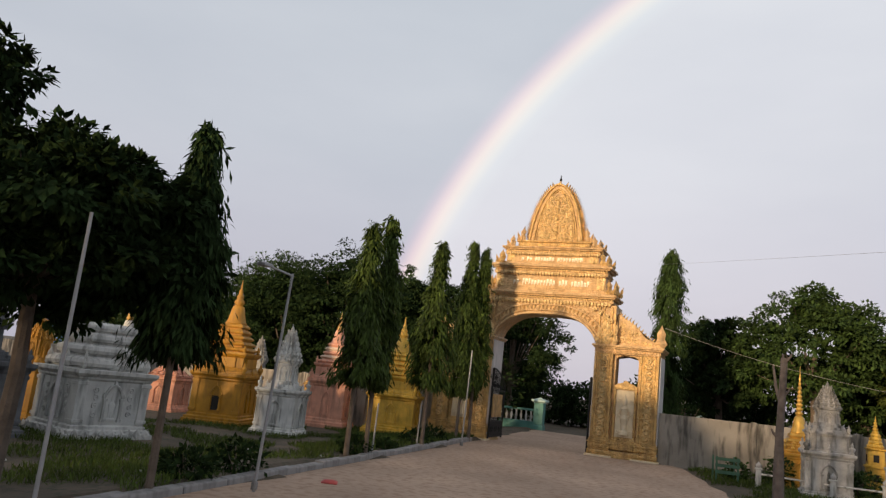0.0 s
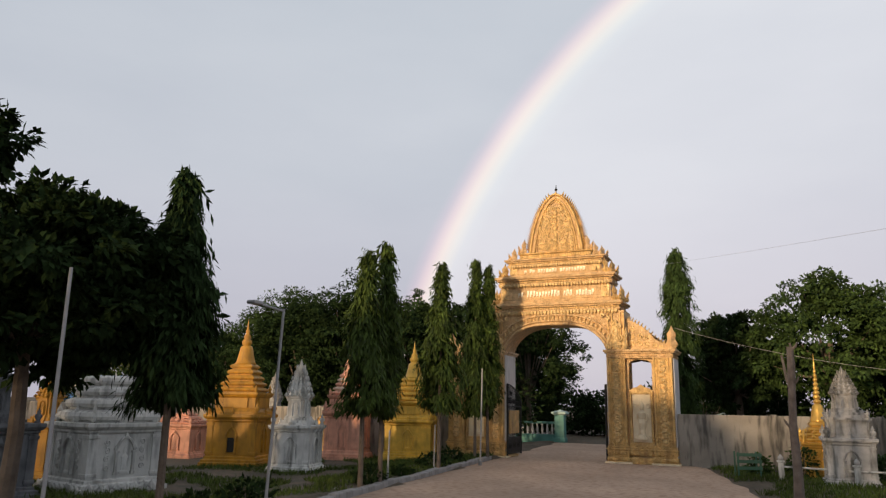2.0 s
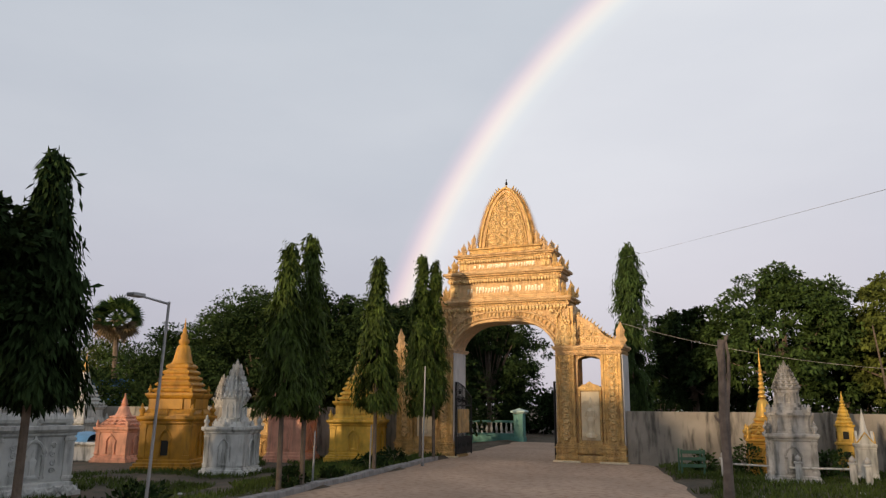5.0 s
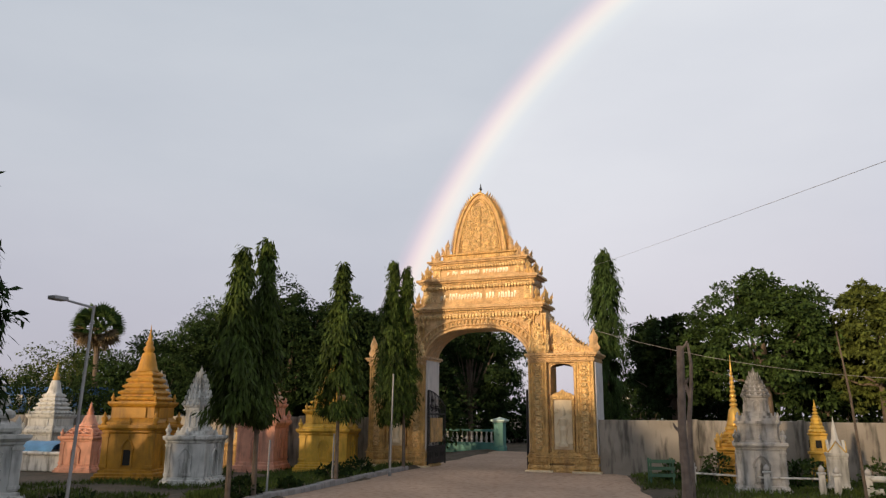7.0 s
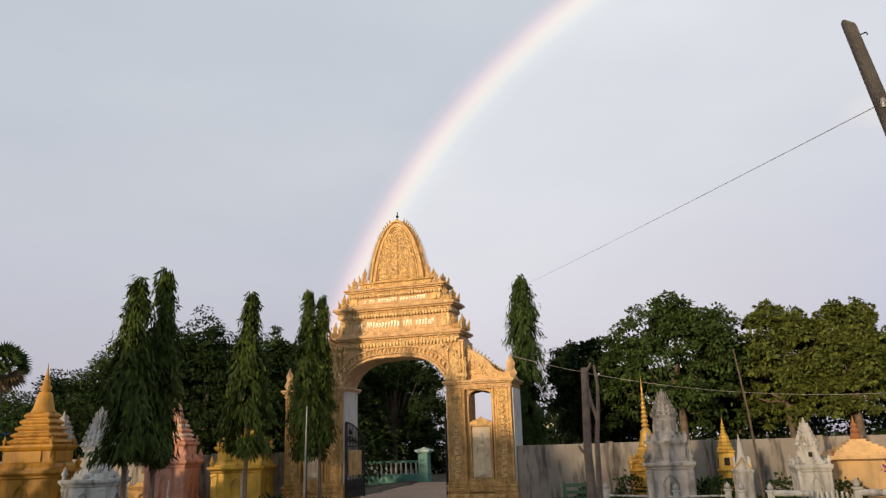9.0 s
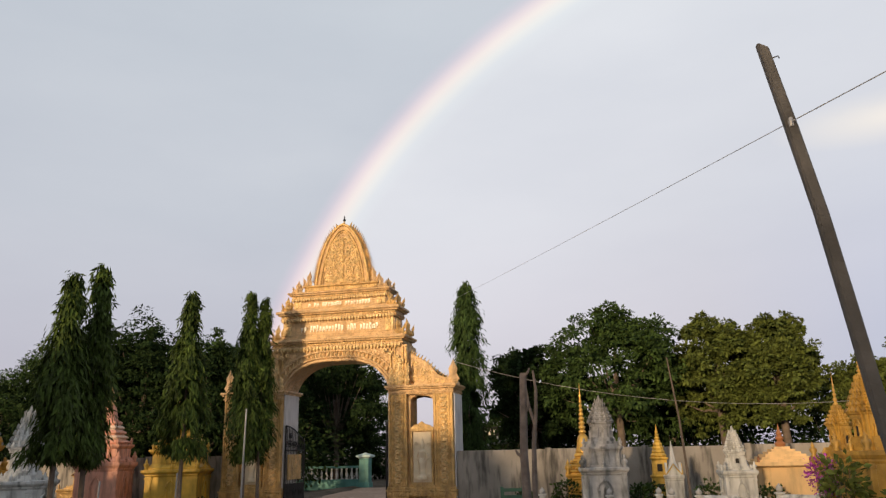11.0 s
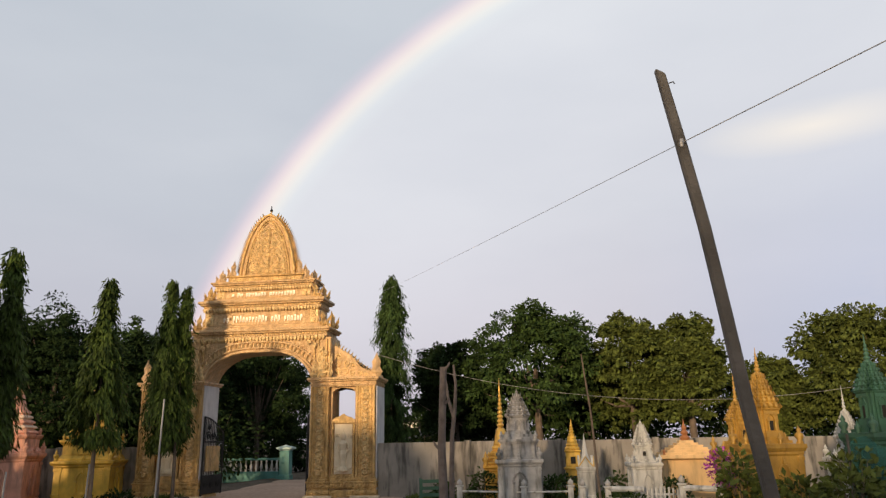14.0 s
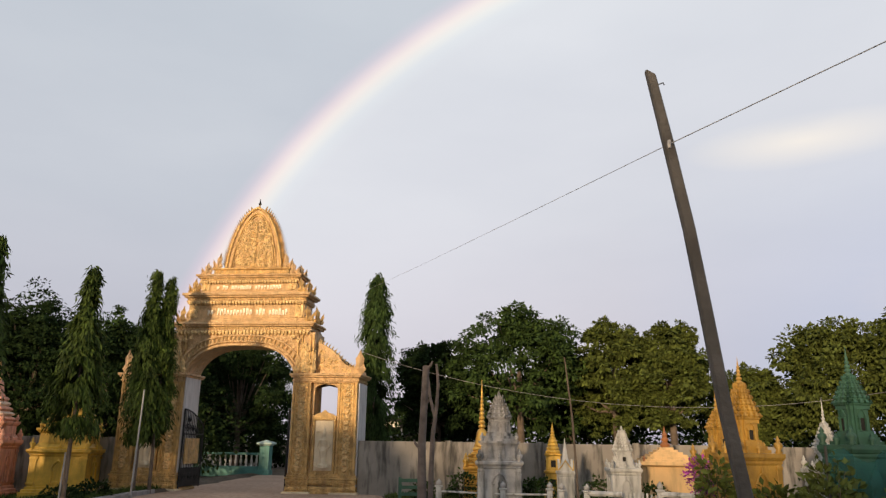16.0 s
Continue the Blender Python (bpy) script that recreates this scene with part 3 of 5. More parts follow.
part("pediment_carving", bm, GOLD_CARVED, pd, "dense gilt scrollwork of the pediment")
bm = bmesh.new()
lathe(bm, [(0.03, 8.95), (0.05, 9.0), (0.02, 9.05), (0.012, 9.16)], 8, 0, 0.64)
part("tip", bm, IRON, pd)


# ---- iron gate leaves, standing open inside the arch ----
def gate_leaf(s):
    leaf = thing("gate_leaf", AX + s * 1.62, 0.1, 0, 0, "open dark wrought-iron gate leaf with gilt panels beside the jamb", "gate leaf", "iron gate leaves")
    bm = bmesh.new()
    top = lambda y: 1.75 + 0.6 * math.cos(min(1, y / 1.5) * 1.45)
    tube(bm, [(0, 0.05, 0.06), (0, 0.05, top(0.0))], [0.03, 0.03], 8)
    tube(bm, [(0, 1.45, 0.06), (0, 1.45, top(1.45))], [0.028, 0.028], 8)
    for z in (0.12, 0.62, 1.62):
        tube(bm, [(0, 0.05, z), (0, 1.45, z)], [0.022, 0.022], 6)
    tube(bm, [(0, 0.05 + 1.4 * i / 12, top(1.4 * i / 12)) for i in range(13)], [0.022] * 13, 6)
    part("frame", bm, IRON, leaf)
    for i in range(1, 12):
        y = 0.05 + 1.4 * i / 12
        bm = bmesh.new()
        tube(bm, [(0, y, 0.62), (0, y, top(y - 0.05))], [0.012, 0.012], 6)
        part("bar", bm, IRON, leaf)
    bm = bmesh.new()
    box(bm, -0.012, 0.012, 0.08, 1.42, 0.14, 0.6, 0.004)
    part("kick_plate", bm, IRON, leaf)
    bm = bmesh.new()
    box(bm, -0.02, 0.02, 0.25, 1.2, 0.75, 1.5, 0.006)
    part("gilt_panel", bm, GOLD, leaf, "gilt ornamental panel")
    for y, z, r in ((0.35, 1.8, 0.14), (0.7, 1.78, 0.12), (1.0, 1.72, 0.09), (0.4, 2.05, 0.1), (0.3, 0.36, 0.15), (0.72, 0.36, 0.15), (1.14, 0.36, 0.15)):
        bm = bmesh.new()
        for q in (-1, 1):
            pts = [(0.016 * q, y + q * r * (1 - 0.8 * i / 12) * math.cos(1.6 * math.tau * i / 12), z + r * (1 - 0.8 * i / 12) * math.sin(1.6 * math.tau * i / 12)) for i in range(13)]
            tube(bm, pts, [0.012] * 13, 5)
        part("iron_scroll", bm, IRON, leaf)


for s in (-1, 1):
    gate_leaf(s)
# ---- stupas and graves ----
def urn(x, y, z, h, material, parent, name="corner_urn"):
    bm = bmesh.new()
    lathe(bm, [(0.16 * h, 0), (0.2 * h, 0.06 * h), (0.12 * h, 0.2 * h), (0.24 * h, 0.42 * h), (0.2 * h, 0.56 * h), (0.08 * h, 0.64 * h), (0.13 * h, 0.74 * h), (0.06 * h, 0.86 * h), (0.01 * h, h)], 8, x, y, z)
    return part(name, bm, material, parent, smooth=True)


def redented(bm, r, z0, z1, r1=None):
    """A square course with stepped-in corners, r wide at its foot and r1 at its head."""
    quarter = [(1.0, -0.6), (1.0, 0.6), (0.86, 0.6), (0.86, 0.86), (0.6, 0.86)]
    outline = []
    for q in range(4):
        for px, py in quarter[1:]:
            for _ in range(q):
                px, py = -py, px
            outline.append((px, py))
        px, py = 0.6, 1.0
        for _ in range(q):
            px, py = -py, px
        outline.append((px, py))
    foot = [bm.verts.new((px * r, py * r, z0)) for px, py in outline]
    head = [bm.verts.new((px * (r1 or r), py * (r1 or r), z1)) for px, py in outline]
    n = len(outline)
    for i in range(n):
        bm.faces.new((foot[i], foot[(i + 1) % n], head[(i + 1) % n], head[i]))
    bm.faces.new(foot[::-1])
    bm.faces.new(head)


def antefixes(bm, r, z, h, w=None, corners=True):
    """Upright leaf points along the four edges of a course."""
    w = w or r * 0.13
    for a in range(4):
        for q in ((-0.86, -0.45, 0.0, 0.45, 0.86) if corners else (0.0,)):
            out = r * (0.99 if abs(q) < 0.5 else 0.86)
            px, py = out, q * r
            for _ in range(a):
                px, py = -py, px
            tall = h * (1.25 if q == 0 else 1.0)
            lathe(bm, [(w * 0.8, 0), (w * 1.1, tall * 0.28), (w * 0.7, tall * 0.6), (0.003, tall)], 4, px, py, z)


def niche(parent, half, z0, z1, w, material, dark=True, sides=(0, 90, 180, 270)):
    """A small arched door or blind niche with its colonettes, pointed hood and figure, on the faces of a body."""
    h = z1 - z0
    for a in sides:
        bm = bmesh.new()
        for q in (-1, 1):
            box(bm, q * w - w * 0.16, q * w + w * 0.16, -half - 0.05, -half + 0.02, z0, z0 + h * 0.58, 0.004)
            box(bm, q * w - w * 0.24, q * w + w * 0.24, -half - 0.06, -half + 0.02, z0 + h * 0.56, z0 + h * 0.62, 0.004)
            box(bm, q * w - w * 0.24, q * w + w * 0.24, -half - 0.06, -half + 0.02, z0 - h * 0.02, z0 + h * 0.06, 0.004)
        arc = [(q * w * 1.15, -half - 0.02, z0 + h * (0.62 + 0.36 * (1 - abs(q) ** 2.4))) for q in [-1 + i / 5 for i in range(11)]]
        tube(bm, arc, [w * 0.17] * 11, 5)
        lathe(bm, [(w * 0.14, 0), (w * 0.2, h * 0.05), (0.004, h * 0.2)], 4, 0, -half - 0.02, z0 + h * 0.96)
        for q in (-1, 1):
            lathe(bm, [(w * 0.12, 0), (w * 0.16, h * 0.04), (0.004, h * 0.14)], 4, q * w * 1.15, -half - 0.02, z0 + h * 0.64)
        f = part("niche_frame", bm, material, parent)
        f.matrix_basis = pose(0, 0, 0, 0, 0, a)
        bm = bmesh.new()
        if dark:
            # a dark plate paints a doorway's inner shade; the body behind is solid
            box(bm, -w * 0.72, w * 0.72, -half - 0.012, -half + 0.02, z0 + h * 0.02, z0 + h * 0.6, 0.0)
        else:
            lathe(bm, [(w * 0.62, z0), (w * 0.6, z0 + h * 0.06), (w * 0.34, z0 + h * 0.1), (w * 0.3, z0 + h * 0.3), (w * 0.42, z0 + h * 0.46), (w * 0.18, z0 + h * 0.54), (w * 0.22, z0 + h * 0.62), (0.004, z0 + h * 0.76)], 8, 0, -half, 0, 0, 0.3)
        d = part("doorway" if dark else "figure_relief", bm, DARK if dark else material, parent, "dark plate painted as a shaded doorway" if dark else "")
        d.matrix_basis = pose(0, 0, 0, 0, 0, a)


def body(parent, half, z0, z1, material, panels=True, foot=0.2):
    """A square body on a stepped foot, with corner pilasters, a panelled face and a moulded cornice."""
    h = z1 - z0
    bm = bmesh.new()
    lathe(bm, [(half * 1.22, z0 - 0.08), (half * 1.22, z0 + foot * 0.35 * h), (half * 1.16, z0 + foot * 0.38 * h), (half * 1.16, z0 + foot * 0.6 * h), (half * 1.07, z0 + foot * 0.7 * h), (half * 1.07, z0 + foot * 0.9 * h), (half, z0 + foot * h)])
    part("foot", bm, material, parent)
    bm = bmesh.new()
    lathe(bm, [(half, z0 + foot * 0.9 * h), (half, z0 + 0.88 * h)])
    if panels:
        e = half * 0.13
        for sx in (-1, 1):
            for sy in (-1, 1):
                cx, cy = sx * (half - e * 0.72), sy * (half - e * 0.72)
                box(bm, cx - e, cx + e, cy - e, cy + e, z0 + foot * h, z0 + 0.87 * h, 0.008)
                box(bm, cx - e * 1.2, cx + e * 1.2, cy - e * 1.2, cy + e * 1.2, z0 + 0.78 * h, z0 + 0.83 * h, 0.006)
                box(bm, cx - e * 1.2, cx + e * 1.2, cy - e * 1.2, cy + e * 1.2, z0 + (foot + 0.03) * h, z0 + (foot + 0.08) * h, 0.006)
    part("body", bm, material, parent)
    bm = bmesh.new()
    lathe(bm, [(half, z0 + 0.84 * h), (half * 1.06, z0 + 0.87 * h), (half * 1.06, z0 + 0.9 * h), (half * 1.11, z0 + 0.91 * h), (half * 1.17, z0 + 0.95 * h), (half * 1.17, z1), (half * 0.9, z1 + 0.012)])
    part("cornice", bm, material, parent)


def ringed_spire(parent, r, z0, z1, material, rings=7, name="spire"):
    """Stacked rounded rings that dwindle to a needle."""
    bm = bmesh.new()
    span = (z1 - z0) * 0.68
    prof = [(r * 0.8, z0 - 0.02)]
    for i in range(rings):
        k = i / rings
        rr = r * (1 - 0.72 * k)
        za, dz = z0 + span * k, span / rings
        prof += [(rr * 0.55, za), (rr * 0.95, za + dz * 0.25), (rr, za + dz * 0.5), (rr * 0.9, za + dz * 0.72), (rr * 0.5, za + dz * 0.92)]
    prof += [(r * 0.2, z0 + span * 1.02), (r * 0.26, z0 + span * 1.1), (r * 0.12, z0 + span * 1.22), (0.004, z1)]
    lathe(bm, prof, 12)
    return part(name, bm, material, parent, smooth=True)


def ochre_stupa(x, y, z, turn, h, material, label, half=0.7, spire_material=None, dark=True, low=0.34, stripe=None):
    """Square body, a narrower storey, rounded stepped tiers, a concave bell, two bulbs and a needle."""
    s = thing("stupa", x, y, z, turn, label, "stupa", "graveyard stupas")
    b1 = low * h
    body(s, half, 0, b1, material)
    niche(s, half, 0.26 * b1, 0.74 * b1, half * 0.2, material, dark, (0,))
    niche(s, half, 0.26 * b1, 0.74 * b1, half * 0.2, material, False, (90, 270))
    k = (1 - low) / 0.66
    up = lambda q: b1 + (q - 0.34) * k * h
    bm = bmesh.new()
    lathe(bm, [(half * 1.02, b1), (half * 1.02, up(0.355)), (half * 0.93, up(0.37)), (half * 0.86, up(0.385)), (half * 0.86, up(0.45)), (half * 0.93, up(0.46)), (half * 0.98, up(0.475)), (half * 0.98, up(0.487)), (half * 0.6, up(0.49))])
    redented(bm, half * 0.92, up(0.385), up(0.45))
    part("upper_storey", bm, material, s)
    for i in range(5):
        r = half * (0.80 - 0.085 * i)
        za, zb = up(0.485 + 0.04 * i), up(0.485 + 0.04 * (i + 1))
        dz = zb - za
        bm = bmesh.new()
        lathe(bm, [(r * 0.9, za - 0.01), (r * 0.9, za + dz * 0.2), (r, za + dz * 0.3), (r * 1.04, za + dz * 0.5), (r, za + dz * 0.72), (r * 0.84, za + dz * 0.98), (r * 0.7, zb + 0.01)])
        part("stepped_tier", bm, (stripe if stripe and i % 2 else material), s)
    bm = bmesh.new()
    r = half * 0.43
    lathe(bm, [(r * 1.02, up(0.68)), (r * 1.02, up(0.692)), (r * 0.92, up(0.70)), (r * 0.84, up(0.72)), (r * 0.74, up(0.75)), (r * 0.66, up(0.78)), (r * 0.58, up(0.80)), (r * 0.5, up(0.812)), (r * 0.3, up(0.815))], 16)
    part("bell", bm, material, s, smooth=True)
    bm = bmesh.new()
    g = half * 0.2
    lathe(bm, [(g * 0.9, up(0.81)), (g * 0.8, up(0.818)), (g * 1.08, up(0.832)), (g, up(0.85)), (g * 0.62, up(0.862)), (g * 0.78, up(0.874)), (g * 0.6, up(0.888)), (g * 0.36, up(0.9)), (g * 0.46, up(0.915)), (g * 0.22, up(0.935)), (g * 0.16, up(0.96)), (0.004, h)], 12)
    part("spire", bm, spire_material or material, s, smooth=True)
    for sx in (-1, 1):
        for sy in (-1, 1):
            urn(sx * half * 1.02, sy * half * 1.02, b1, 0.085 * h, material, s)
            urn(sx * half * 0.85, sy * half * 0.85, up(0.488), 0.055 * h, material, s)
        urn(sx * half * 1.02, 0, b1, 0.05 * h, material, s)
        urn(0, sx * half * 1.02, b1, 0.05 * h, material, s)
    return s


def prang(x, y, z, turn, h, half, material, label, base=0.4, storey=0.0, waist=0.17, spire=0.07, tiers=6, wide=0.55, tip=0.2, blind=True, body_material=None):
    """Square body with urns on its ledge, an optional second storey, a waist with niches and a bud-shaped tower of pointed tiers."""
    s = thing("stupa", x, y, z, turn, label, "stupa", "graveyard stupas")
    b1 = base * h
    body(s, half, 0, b1, body_material or material, foot=0.16)
    niche(s, half, 0.2 * b1, 0.74 * b1, half * 0.3, material, False)
    for sx in (-1, 1):
        for sy in (-1, 1):
            urn(sx * half * 0.98, sy * half * 0.98, b1, 0.105 * h, material, s)
        urn(sx * half * 1.0, 0, b1, 0.07 * h, material, s)
        urn(0, sx * half * 1.0, b1, 0.07 * h, material, s)
    zz = b1
    if storey:
        top = zz + storey * h
        bm = bmesh.new()
        d = top - zz
        redented(bm, half * 0.98, zz, zz + d * 0.12)
        redented(bm, half * 0.9, zz + d * 0.12, zz + d * 0.78)
        redented(bm, half * 0.95, zz + d * 0.78, zz + d * 0.88)
        redented(bm, half * 1.03, zz + d * 0.88, top)
        part("second_storey", bm, material, s)
        for sx in (-1, 1):
            for sy in (-1, 1):
                urn(sx * half * 0.85, sy * half * 0.85, top, 0.075 * h, material, s)
        zz = top
    # stepped plinth under the tower
    bm = bmesh.new()
    d = 0.065 * h
    for i in range(3):
        redented(bm, half * (0.9 - 0.12 * i), zz + d * i / 3, zz + d * (i + 1) / 3)
    part("plinth", bm, material, s)
    zz += d
    r = half * wide
    top = zz + waist * h
    bm = bmesh.new()
    redented(bm, r * 1.02, zz, zz + 0.012 * h)
    redented(bm, r * 0.84, zz, top)
    redented(bm, r * 0.96, top - 0.02 * h, top)
    part("waist", bm, material, s)
    niche(s, r * 0.84, zz + 0.012 * h, top - 0.02 * h, r * 0.27, material, not blind)
    zz = top
    end = h * (1 - spire)
    for i in range(tiers):
        k, kn = i / tiers, (i + 1) / tiers
        grow = lambda q: tip + (1 - tip) * (1 - q ** 1.05)
        rr, rn = r * 1.06 * grow(k), r * 1.06 * grow(kn)
        za, zb = zz + (end - zz) * k, zz + (end - zz) * kn
        dz = zb - za
        bm = bmesh.new()
        redented(bm, rr * 0.92, za, za + dz * 0.2, rr)
        redented(bm, rr, za + dz * 0.2, za + dz * 0.42)
        redented(bm, rr * 0.84, za + dz * 0.42, zb + 0.006, min(rr * 0.84, rn * 0.86))
        antefixes(bm, rr * 0.97, za + dz * 0.4, dz * 0.85)
        part("tower_tier", bm, material, s)
    ringed_spire(s, r * 1.06 * tip * 1.05, end, h, material, 5 if spire > 0.12 else 3, "finial")
    return s


def bell(x, y, z, turn, h, half, material, label, base=0.3, tiers=5, top=0.5, dome=0.15):
    """Square base, rounded steps, a bell and a long ringed spire."""
    s = thing("stupa", x, y, z, turn, label, "stupa", "graveyard stupas")
    b1 = base * h
    body(s, half, 0, b1, material)
    niche(s, half, 0.26 * b1, 0.76 * b1, half * 0.28, material, False)
    r, zz = half, b1
    dz = (top * h - b1) / tiers
    for i in range(tiers):
        bm = bmesh.new()
        lathe(bm, [(r * 0.92, zz - 0.01), (r * 0.92, zz + dz * 0.25), (r, zz + dz * 0.35), (r * 1.02, zz + dz * 0.55), (r * 0.98, zz + dz * 0.8), (r * 0.8, zz + dz + 0.008)])
        if i < 2:
            antefixes(bm, r * 0.95, zz + dz * 0.85, dz * 0.7)
        part("stepped_tier", bm, material, s)
        zz += dz
        r *= 0.83
    bm = bmesh.new()
    dh = dome * h
    lathe(bm, [(r * 1.06, zz - 0.01), (r * 1.02, zz + 0.1 * dh), (r * 0.86, zz + 0.3 * dh), (r * 0.74, zz + 0.6 * dh), (r * 0.62, zz + 0.85 * dh), (r * 0.4, zz + 0.97 * dh), (r * 0.3, zz + dh)], 16)
    part("bell", bm, material, s, smooth=True)
    ringed_spire(s, r * 0.5, zz + dh, h, material, 8)
    for sx in (-1, 1):
        for sy in (-1, 1):
            urn(sx * half * 1.0, sy * half * 1.0, b1, 0.11 * h, material, s)
    return s


def drum_grave(x, y, z, turn, h, half, material, label):
    """Broad square tomb: a tall panelled body under four thick rounded rolls and small corner crests."""
    s = thing("stupa", x, y, z, turn, label, "stupa", "graveyard stupas")
    b1 = 0.58 * h
    body(s, half, 0, b1, material, foot=0.2)
    niche(s, half, 0.26 * b1, 0.8 * b1, half * 0.24, material, False)
    for sd in (0, 90, 180, 270):
        # raised leaf sprays either side of the niche
        for q in (-1, 1):
            bm = bmesh.new()
            for j in range(4):
                scroll(bm, q * half * 0.5, b1 * (0.36 + 0.12 * j), half * 0.085, -half, 1.4, q * (-1) ** j, 0.014, j)
            p = part("leaf_relief", bm, material, s)
            p.matrix_basis = pose(0, 0, 0, 0, 0, sd)
        bm = bmesh.new()
        for j in range(9):
            boss(bm, half * (-1 + 0.25 * j), 0.07 * b1, 0.09 * b1, -half * 1.21, 0.03, 4)
        p = part("foot_frieze", bm, material, s)
        p.matrix_basis = pose(0, 0, 0, 0, 0, sd)
    r, zz = half * 0.98, b1
    for i in range(4):
        dz = (0.99 * h - b1) / 4 * (1.1 - 0.06 * i)
        bm = bmesh.new()
        lathe(bm, [(r * 0.86, zz - 0.01), (r * 0.86, zz + dz * 0.16), (r * 0.96, zz + dz * 0.24), (r * 1.0, zz + dz * 0.5), (r * 0.97, zz + dz * 0.78), (r * 0.84, zz + dz * 0.96), (r * 0.6, zz + dz + 0.008)])
        part("roll", bm, material, s, smooth=False)
        zz += dz
        r *= 0.86
    for a in range(4):
        bm = bmesh.new()
        flame(bm, 0, b1, half * 0.42, 0.15 * h, -half * 0.9, 0, 0.09, 0.1)
        p = part("crest", bm, material, s)
        p.matrix_basis = pose(0, 0, 0, 0, 0, 90 * a)
        bm = bmesh.new()
        flame(bm, half * 0.9, b1, half * 0.22, 0.17 * h, -half * 0.9, 0, 0.09, 0.2)
        p = part("corner_crest", bm, material, s)
        p.matrix_basis = pose(0, 0, 0, 0, 0, 90 * a)
    return s


def tower_shrine(x, y, z, turn, h, half, material, label):
    """Slim square shaft with two dark openings, a bulbous tiered cap and a needle."""
    s = thing("stupa", x, y, z, turn, label, "stupa", "graveyard stupas")
    bm = bmesh.new()
    lathe(bm, [(half * 1.2, -0.05), (half * 1.2, 0.05 * h), (half, 0.07 * h), (half * 0.96, 0.34 * h), (half * 1.12, 0.35 * h), (half * 1.12, 0.37 * h), (half * 0.9, 0.38 * h), (half * 0.86, 0.56 * h), (half * 1.02, 0.575 * h), (half * 1.02, 0.59 * h), (half * 0.6, 0.6 * h)])
    part("shaft", bm, material, s)
    for z0, z1, q in ((0.18, 0.27, 0.96), (0.42, 0.51, 0.9)):
        for a in (0, 90, 270):
            bm = bmesh.new()
            # the opening's shade is a dark plate on the solid shaft
            box(bm, -half * 0.3, half * 0.3, -half * q - 0.008, -half * 0.8, z0 * h, z1 * h)
            p = part("opening", bm, DARK, s, "dark plate painted as a shaded square opening")
            p.matrix_basis = pose(0, 0, 0, 0, 0, a)
    bm = bmesh.new()
    zz, r = 0.595 * h, half * 0.9
    for i in range(4):
        dz = 0.045 * h
        lathe(bm, [(r * 0.85, zz - 0.01), (r, zz + dz * 0.3), (r, zz + dz * 0.6), (r * 0.8, zz + dz + 0.005)], 8, turn=22.5)
        zz += dz
        r *= 0.84
    part("tiered_cap", bm, material, s)
    ringed_spire(s, half * 0.4, zz, h, material, 4)
    return s


def white_chedi(x, y, z, turn, h, half, material, label, trim_material):
    """Small cube shrine with gabled faces and a tall concave cone."""
    s = thing("stupa", x, y, z, turn, label, "stupa", "graveyard stupas")
    body(s, half, 0, 0.5 * h, material)
    for a in range(4):
        bm = bmesh.new()
        slab(bm, [(-half * 0.95, 0.5 * h), (half * 0.95, 0.5 * h), (half * 0.5, 0.58 * h), (0, 0.68 * h), (-half * 0.5, 0.58 * h)], -half * 0.98, -half * 0.7)
        g = part("gable", bm, material, s)
        g.matrix_basis = pose(0, 0, 0, 0, 0, 90 * a)
        bm = bmesh.new()
        tube(bm, [(-half * 0.9, -half * 1.0, 0.515 * h), (-half * 0.48, -half * 1.0, 0.575 * h), (0, -half * 1.0, 0.66 * h), (half * 0.48, -half * 1.0, 0.575 * h), (half * 0.9, -half * 1.0, 0.515 * h)], [0.014] * 5, 5)
        t = part("gable_trim", bm, trim_material, g, "gold painted gable edge")
        t.matrix_basis = pose(0, 0, 0)
    bm = bmesh.new()
    lathe(bm, [(half * 0.85, 0.5 * h), (half * 0.7, 0.58 * h), (half * 0.5, 0.64 * h), (half * 0.36, 0.7 * h), (half * 0.26, 0.78 * h), (half * 0.17, 0.87 * h), (half * 0.08, 0.94 * h), (0.004, h)], 8, turn=22.5)
    part("cone", bm, material, s)
    return s


LOW = -0.2
# stone darkened in its colour to carry the shade of the trees above
SHADED_STONE = mat("shaded_stone", (0.13, 0.135, 0.14), 0.9, 0, 0.35, 3.0, 0.5, 18, (0.04, 0.04, 0.04), 0.8)
PALE_STONE = mat("pale_stone", (0.47, 0.46, 0.44), 0.85, 0, 0.3, 3.0, 0.4, 18, (0.12, 0.12, 0.1), 0.85)
YELLOW_GOLD = mat("bright_gold_paint", (0.70, 0.43, 0.06), 0.4, 0.15, 0.25, 3.0, 0.5, 16, (0.28, 0.15, 0.02), 0.5)
OCHRE_GOLD = mat("old_gold_paint", (0.45, 0.265, 0.05), 0.45, 0.15, 0.3, 3.0, 0.5, 16, (0.22, 0.12, 0.03), 0.6)
ochre_stupa(-8.35, -5.0, LOW, 18, 4.32, OCHRE, "tall ochre-yellow square stupa with stepped bell and dark doorway", 0.72)
prang(-5.9, -5.55, LOW, 14, 3.06, 0.53, WHITE, "weathered white stupa with tiered tower and corner urns", 0.4, wide=0.6)
drum_grave(-6.75, -11.35, LOW, -12, 2.35, 0.78, LIMEWASH, "broad whitewashed stupa with black mould streaks and stacked rolls")
prang(-7.3, -13.7, LOW, -10, 2.75, 0.66, SHADED_STONE, "grey stone stupa with tree shade put into its dark colour", 0.5)
